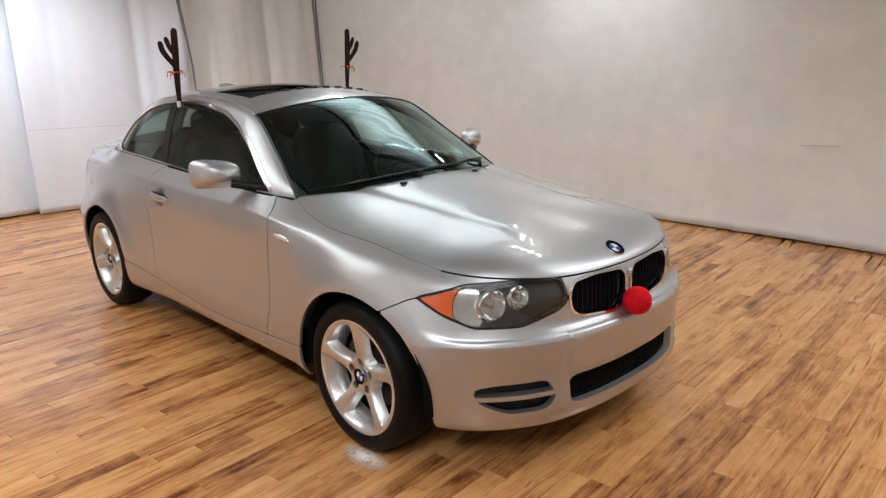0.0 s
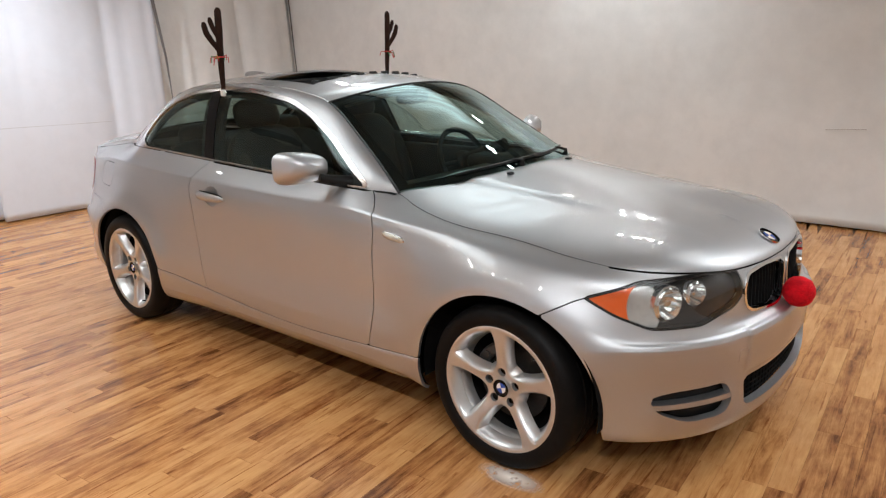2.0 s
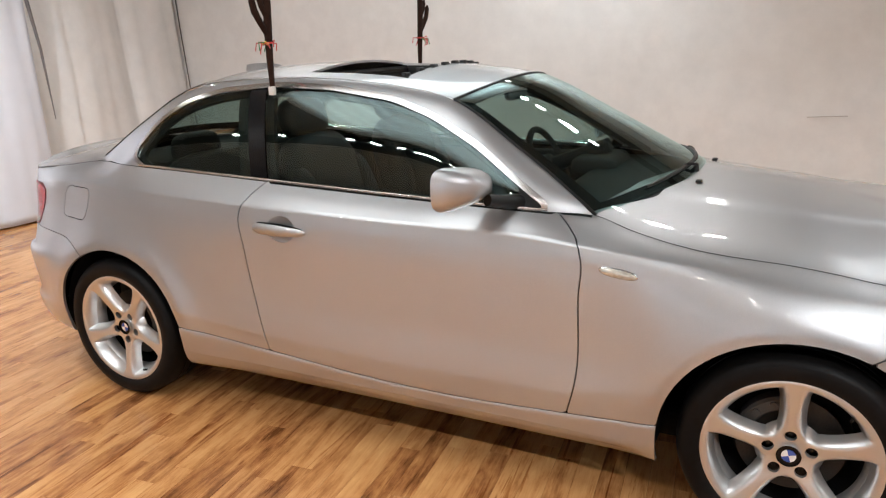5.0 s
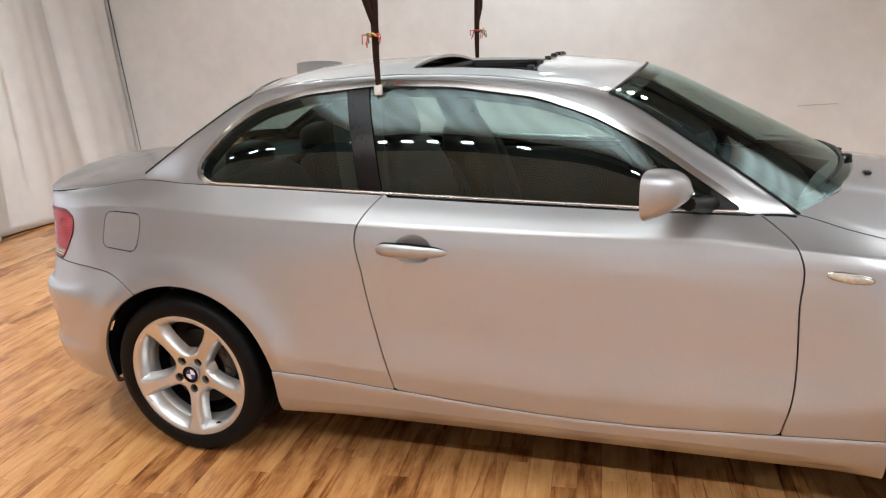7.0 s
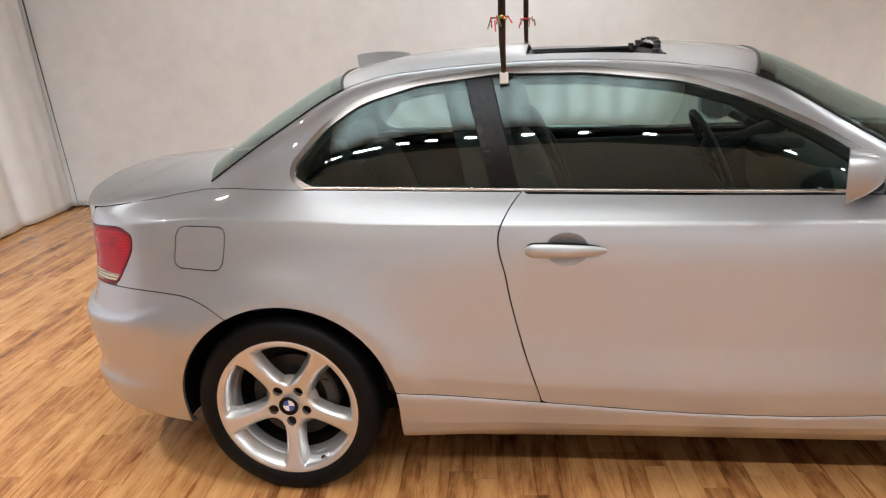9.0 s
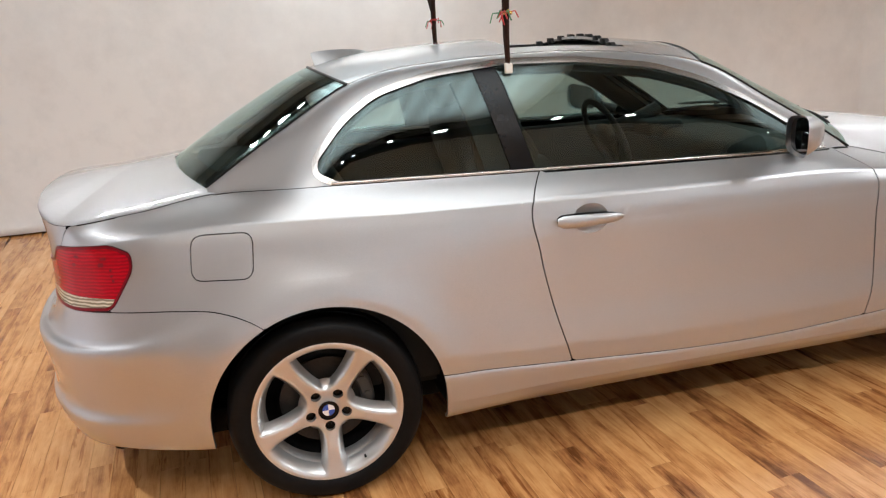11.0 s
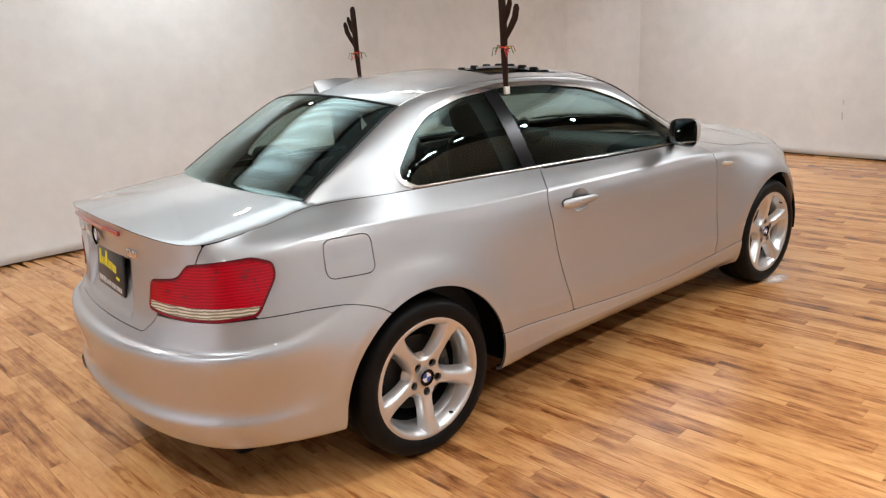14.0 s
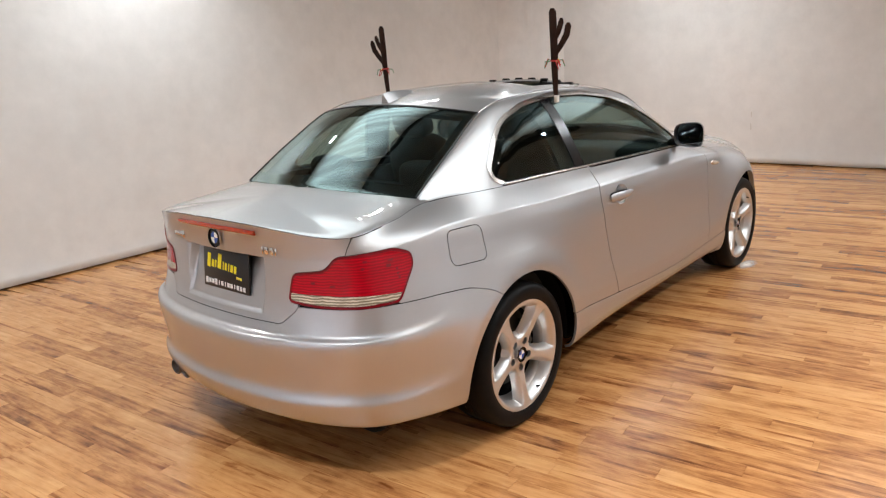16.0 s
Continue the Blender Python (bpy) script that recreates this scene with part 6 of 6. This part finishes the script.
# ---- the wood floor, laid board by board ----
def wood_material(rnd):
    m, nt, b = mat_new("honey_wood_" + rnd)
    p = position(nt)
    mp = nt.nodes.new("ShaderNodeMapping")
    mp.inputs["Rotation"].default_value = (0, 0, -FLOOR_TURN)
    link(nt, p[0], p[1], mp, "Vector")
    if rnd == "object":
        r0 = (nt.nodes.new("ShaderNodeObjectInfo"), "Random")
    else:
        r0 = (nt.nodes.new("ShaderNodeNewGeometry"), "Random Per Island")
    k = nt.nodes.new("ShaderNodeMath")
    k.operation = "MULTIPLY"
    k.inputs[1].default_value = 37.0
    link(nt, r0[0], r0[1], k, 0)
    cx = nt.nodes.new("ShaderNodeCombineXYZ")
    link(nt, k, 0, cx, 0)
    link(nt, k, 0, cx, 1)
    add = nt.nodes.new("ShaderNodeVectorMath")
    link(nt, mp, 0, add, 0)
    link(nt, cx, 0, add, 1)
    st = nt.nodes.new("ShaderNodeMapping")
    st.inputs["Scale"].default_value = (11, 0.9, 1)
    link(nt, add, 0, st, "Vector")
    grain = noise_node(nt, 2.2, 7, 0.68, (st, 0))
    st2 = nt.nodes.new("ShaderNodeMapping")
    st2.inputs["Scale"].default_value = (70, 3.5, 1)
    link(nt, add, 0, st2, "Vector")
    fine_grain = noise_node(nt, 3.0, 4, 0.6, (st2, 0))
    st3 = nt.nodes.new("ShaderNodeMapping")
    st3.inputs["Scale"].default_value = (26, 5, 1)
    link(nt, add, 0, st3, "Vector")
    knots = noise_node(nt, 1.0, 2, 0.5, (st3, 0))
    r = ramp(nt, [(0.295, (0.145, 0.050, 0.016)), (0.425, (0.38, 0.156, 0.052)), (0.55, (0.570, 0.268, 0.096)), (0.76, (0.72, 0.392, 0.156))])
    tone = nt.nodes.new("ShaderNodeMath")
    tone.operation = "MULTIPLY_ADD"
    tone.inputs[1].default_value, tone.inputs[2].default_value = 0.23, -0.12
    link(nt, r0[0], r0[1], tone, 0)

    def plus(x, y):
        q = nt.nodes.new("ShaderNodeMath")
        q.operation = "ADD"
        link(nt, x, 0, q, 0)
        link(nt, y, 0, q, 1)
        return q

    def scaled(n, k):
        q = nt.nodes.new("ShaderNodeMath")
        q.operation = "MULTIPLY_ADD"
        q.inputs[1].default_value, q.inputs[2].default_value = k, -k / 2
        link(nt, n, "Fac", q, 0)
        return q
    # cloudy mottling across the boards
    st4 = nt.nodes.new("ShaderNodeMapping")
    st4.inputs["Scale"].default_value = (9, 4, 1)
    link(nt, add, 0, st4, "Vector")
    cloud = noise_node(nt, 1.6, 4, 0.6, (st4, 0))
    grain.inputs["Distortion"].default_value = 0.6
    total = plus(plus(scaled(grain, 0.75), tone), plus(scaled(fine_grain, 0.16), scaled(cloud, 0.42)))
    mid = nt.nodes.new("ShaderNodeMath")
    mid.operation = "ADD"
    mid.inputs[1].default_value = 0.53
    link(nt, total, 0, mid, 0)
    link(nt, mid, 0, r, 0)
    # thin dark grain lines that waver along the board
    st5 = nt.nodes.new("ShaderNodeMapping")
    st5.inputs["Scale"].default_value = (17, 0.8, 1)
    link(nt, add, 0, st5, "Vector")
    lines = noise_node(nt, 1.5, 5, 0.62, (st5, 0))
    lines.inputs["Distortion"].default_value = 0.9
    lr = ramp(nt, [(0.60, (1, 1, 1)), (0.64, (0.68, 0.56, 0.47)), (0.72, (0.42, 0.29, 0.21))])
    link(nt, lines, "Fac", lr, 0)
    kr = ramp(nt, [(0.70, (1, 1, 1)), (0.78, (0.50, 0.37, 0.28))])
    link(nt, knots, "Fac", kr, 0)
    last = r
    for layer in (lr, kr):
        mul = nt.nodes.new("ShaderNodeMix")
        mul.data_type, mul.blend_type = "RGBA", "MULTIPLY"
        mul.inputs[0].default_value = 1.0
        link(nt, last, 2 if last is not r else 0, mul, 6)
        link(nt, layer, 0, mul, 7)
        last = mul
    link(nt, last, 2, b, "Base Color")
    rr = nt.nodes.new("ShaderNodeMapRange")
    rr.inputs["To Min"].default_value, rr.inputs["To Max"].default_value = 0.15, 0.30
    link(nt, grain, "Fac", rr, "Value")
    link(nt, rr, 0, b, "Roughness")
    b.inputs["Specular IOR Level"].default_value = 0.45
    bump(nt, b, fine_grain, "Fac", 0.10, 0.001)
    return m


FLOOR_TURN = radians(5.2)
WOOD_OBJ, WOOD_ISL = wood_material("object"), wood_material("island")
floor = slab("floor", REAR_X - 0.2, FRONT_X + 0.2, NEAR_Y - 0.1, BACK_Y + 0.2, -0.12, -0.010, simple("floor_joint", (0.10, 0.05, 0.022), 0.8))
tagged(floor, "honey-brown wood strip floor laid in staggered boards", kind="structure")


def board_mesh(length, width):
    """A strip with eased edges, its long axis along y."""
    h, w, e = length / 2 - 0.0004, width / 2 - 0.0004, 0.0006
    V = [(-w, -h, -0.01), (w, -h, -0.01), (w, h, -0.01), (-w, h, -0.01), (-w, -h, -e), (w, -h, -e), (w, h, -e), (-w, h, -e),
         (-w + e, -h + e, 0), (w - e, -h + e, 0), (w - e, h - e, 0), (-w + e, h - e, 0)]
    F = [(8, 9, 10, 11)]
    for a, b in ((0, 4), (4, 8)):
        for i in range(4):
            j = (i + 1) % 4
            F.append((a + i, a + j, b + j, b + i))
    return V, F


def lay_floor():
    rng = random.Random(11)
    turn = Matrix.Rotation(FLOOR_TURN, 4, "Z")
    width = 0.083
    lengths = (0.46, 0.62, 0.80, 0.98)
    data = {}
    for L in lengths:
        V, F = board_mesh(L, width)
        data[L] = (mesh_from("board", V, F, WOOD_OBJ, smooth=False), V, F)
    RV, RF = [], []
    singles = 0
    n = int(12.6 / width)
    for i in range(n):
        x = -5.0 + i * width
        y = -7.4 - rng.random() * 0.9
        while y < 5.0:
            L = rng.choice(lengths)
            c = turn @ Vector((x, y + L / 2, 0))
            y += L
            if not (REAR_X - 0.15 < c.x < FRONT_X + 0.12 and NEAR_Y - 0.4 < c.y < BACK_Y + 0.5):
                continue
            m = Matrix.Translation(c) @ turn
            me, V, F = data[L]
            near = -1.6 < c.x < 4.0 and -2.05 < c.y < -0.86
            if near and singles < 298:
                put("board", me, floor, m=m)
                singles += 1
            else:
                k = len(RV)
                for v in V:
                    q = m @ Vector(v)
                    q.y = min(max(q.y, NEAR_Y - 0.02), BACK_Y + 0.07)
                    RV.append(q)
                RF.extend(tuple(q + k for q in f) for f in F)
    rest = put("boards", mesh_from("boards", RV, RF, WOOD_ISL, smooth=False), floor)
    tagged(rest, kind="stuff")


lay_floor()

# pale scuffs on the floor by the front wheel
def dust_material():
    """A thin film of dust: patchy, thinning out towards its rim."""
    m, nt, b = mat_new("pale_dust_film")
    b.inputs["Base Color"].default_value = (0.86, 0.83, 0.78, 1)
    b.inputs["Roughness"].default_value = 0.8
    tc = nt.nodes.new("ShaderNodeTexCoord")
    mp = nt.nodes.new("ShaderNodeMapping")
    mp.inputs["Location"].default_value, mp.inputs["Scale"].default_value = (-1, -1, 0), (2, 2, 0)
    link(nt, tc, "Generated", mp, "Vector")
    gr = nt.nodes.new("ShaderNodeTexGradient")
    gr.gradient_type = "SPHERICAL"
    link(nt, mp, 0, gr, 0)
    n = noise_node(nt, 14, 6, 0.7, position(nt))
    r = ramp(nt, [(0.36, (0, 0, 0)), (0.46, (1, 1, 1))])
    link(nt, n, "Fac", r, 0)
    ml = nt.nodes.new("ShaderNodeMath")
    ml.operation = "MULTIPLY"
    link(nt, gr, 0, ml, 0)
    link(nt, r, 0, ml, 1)
    link(nt, ml, 0, b, "Alpha")
    return m


def scuff(x, y, sx, sy):
    rng = random.Random(4)
    bm = bmesh.new()
    rim = [bm.verts.new((x + sx * math.cos(a) * (0.85 + 0.15 * rng.random()), y + sy * math.sin(a) * (0.85 + 0.15 * rng.random()), 0.0015)) for a in [k * 6.2832 / 26 for k in range(26)]]
    bm.faces.new(rim)
    return tagged(part("floor_scuff", bm, dust_material(), smooth=False), "pale dusty scuff smeared on the wood floor", "scuff mark")


scuff(2.74, -0.872, 0.16, 0.065)
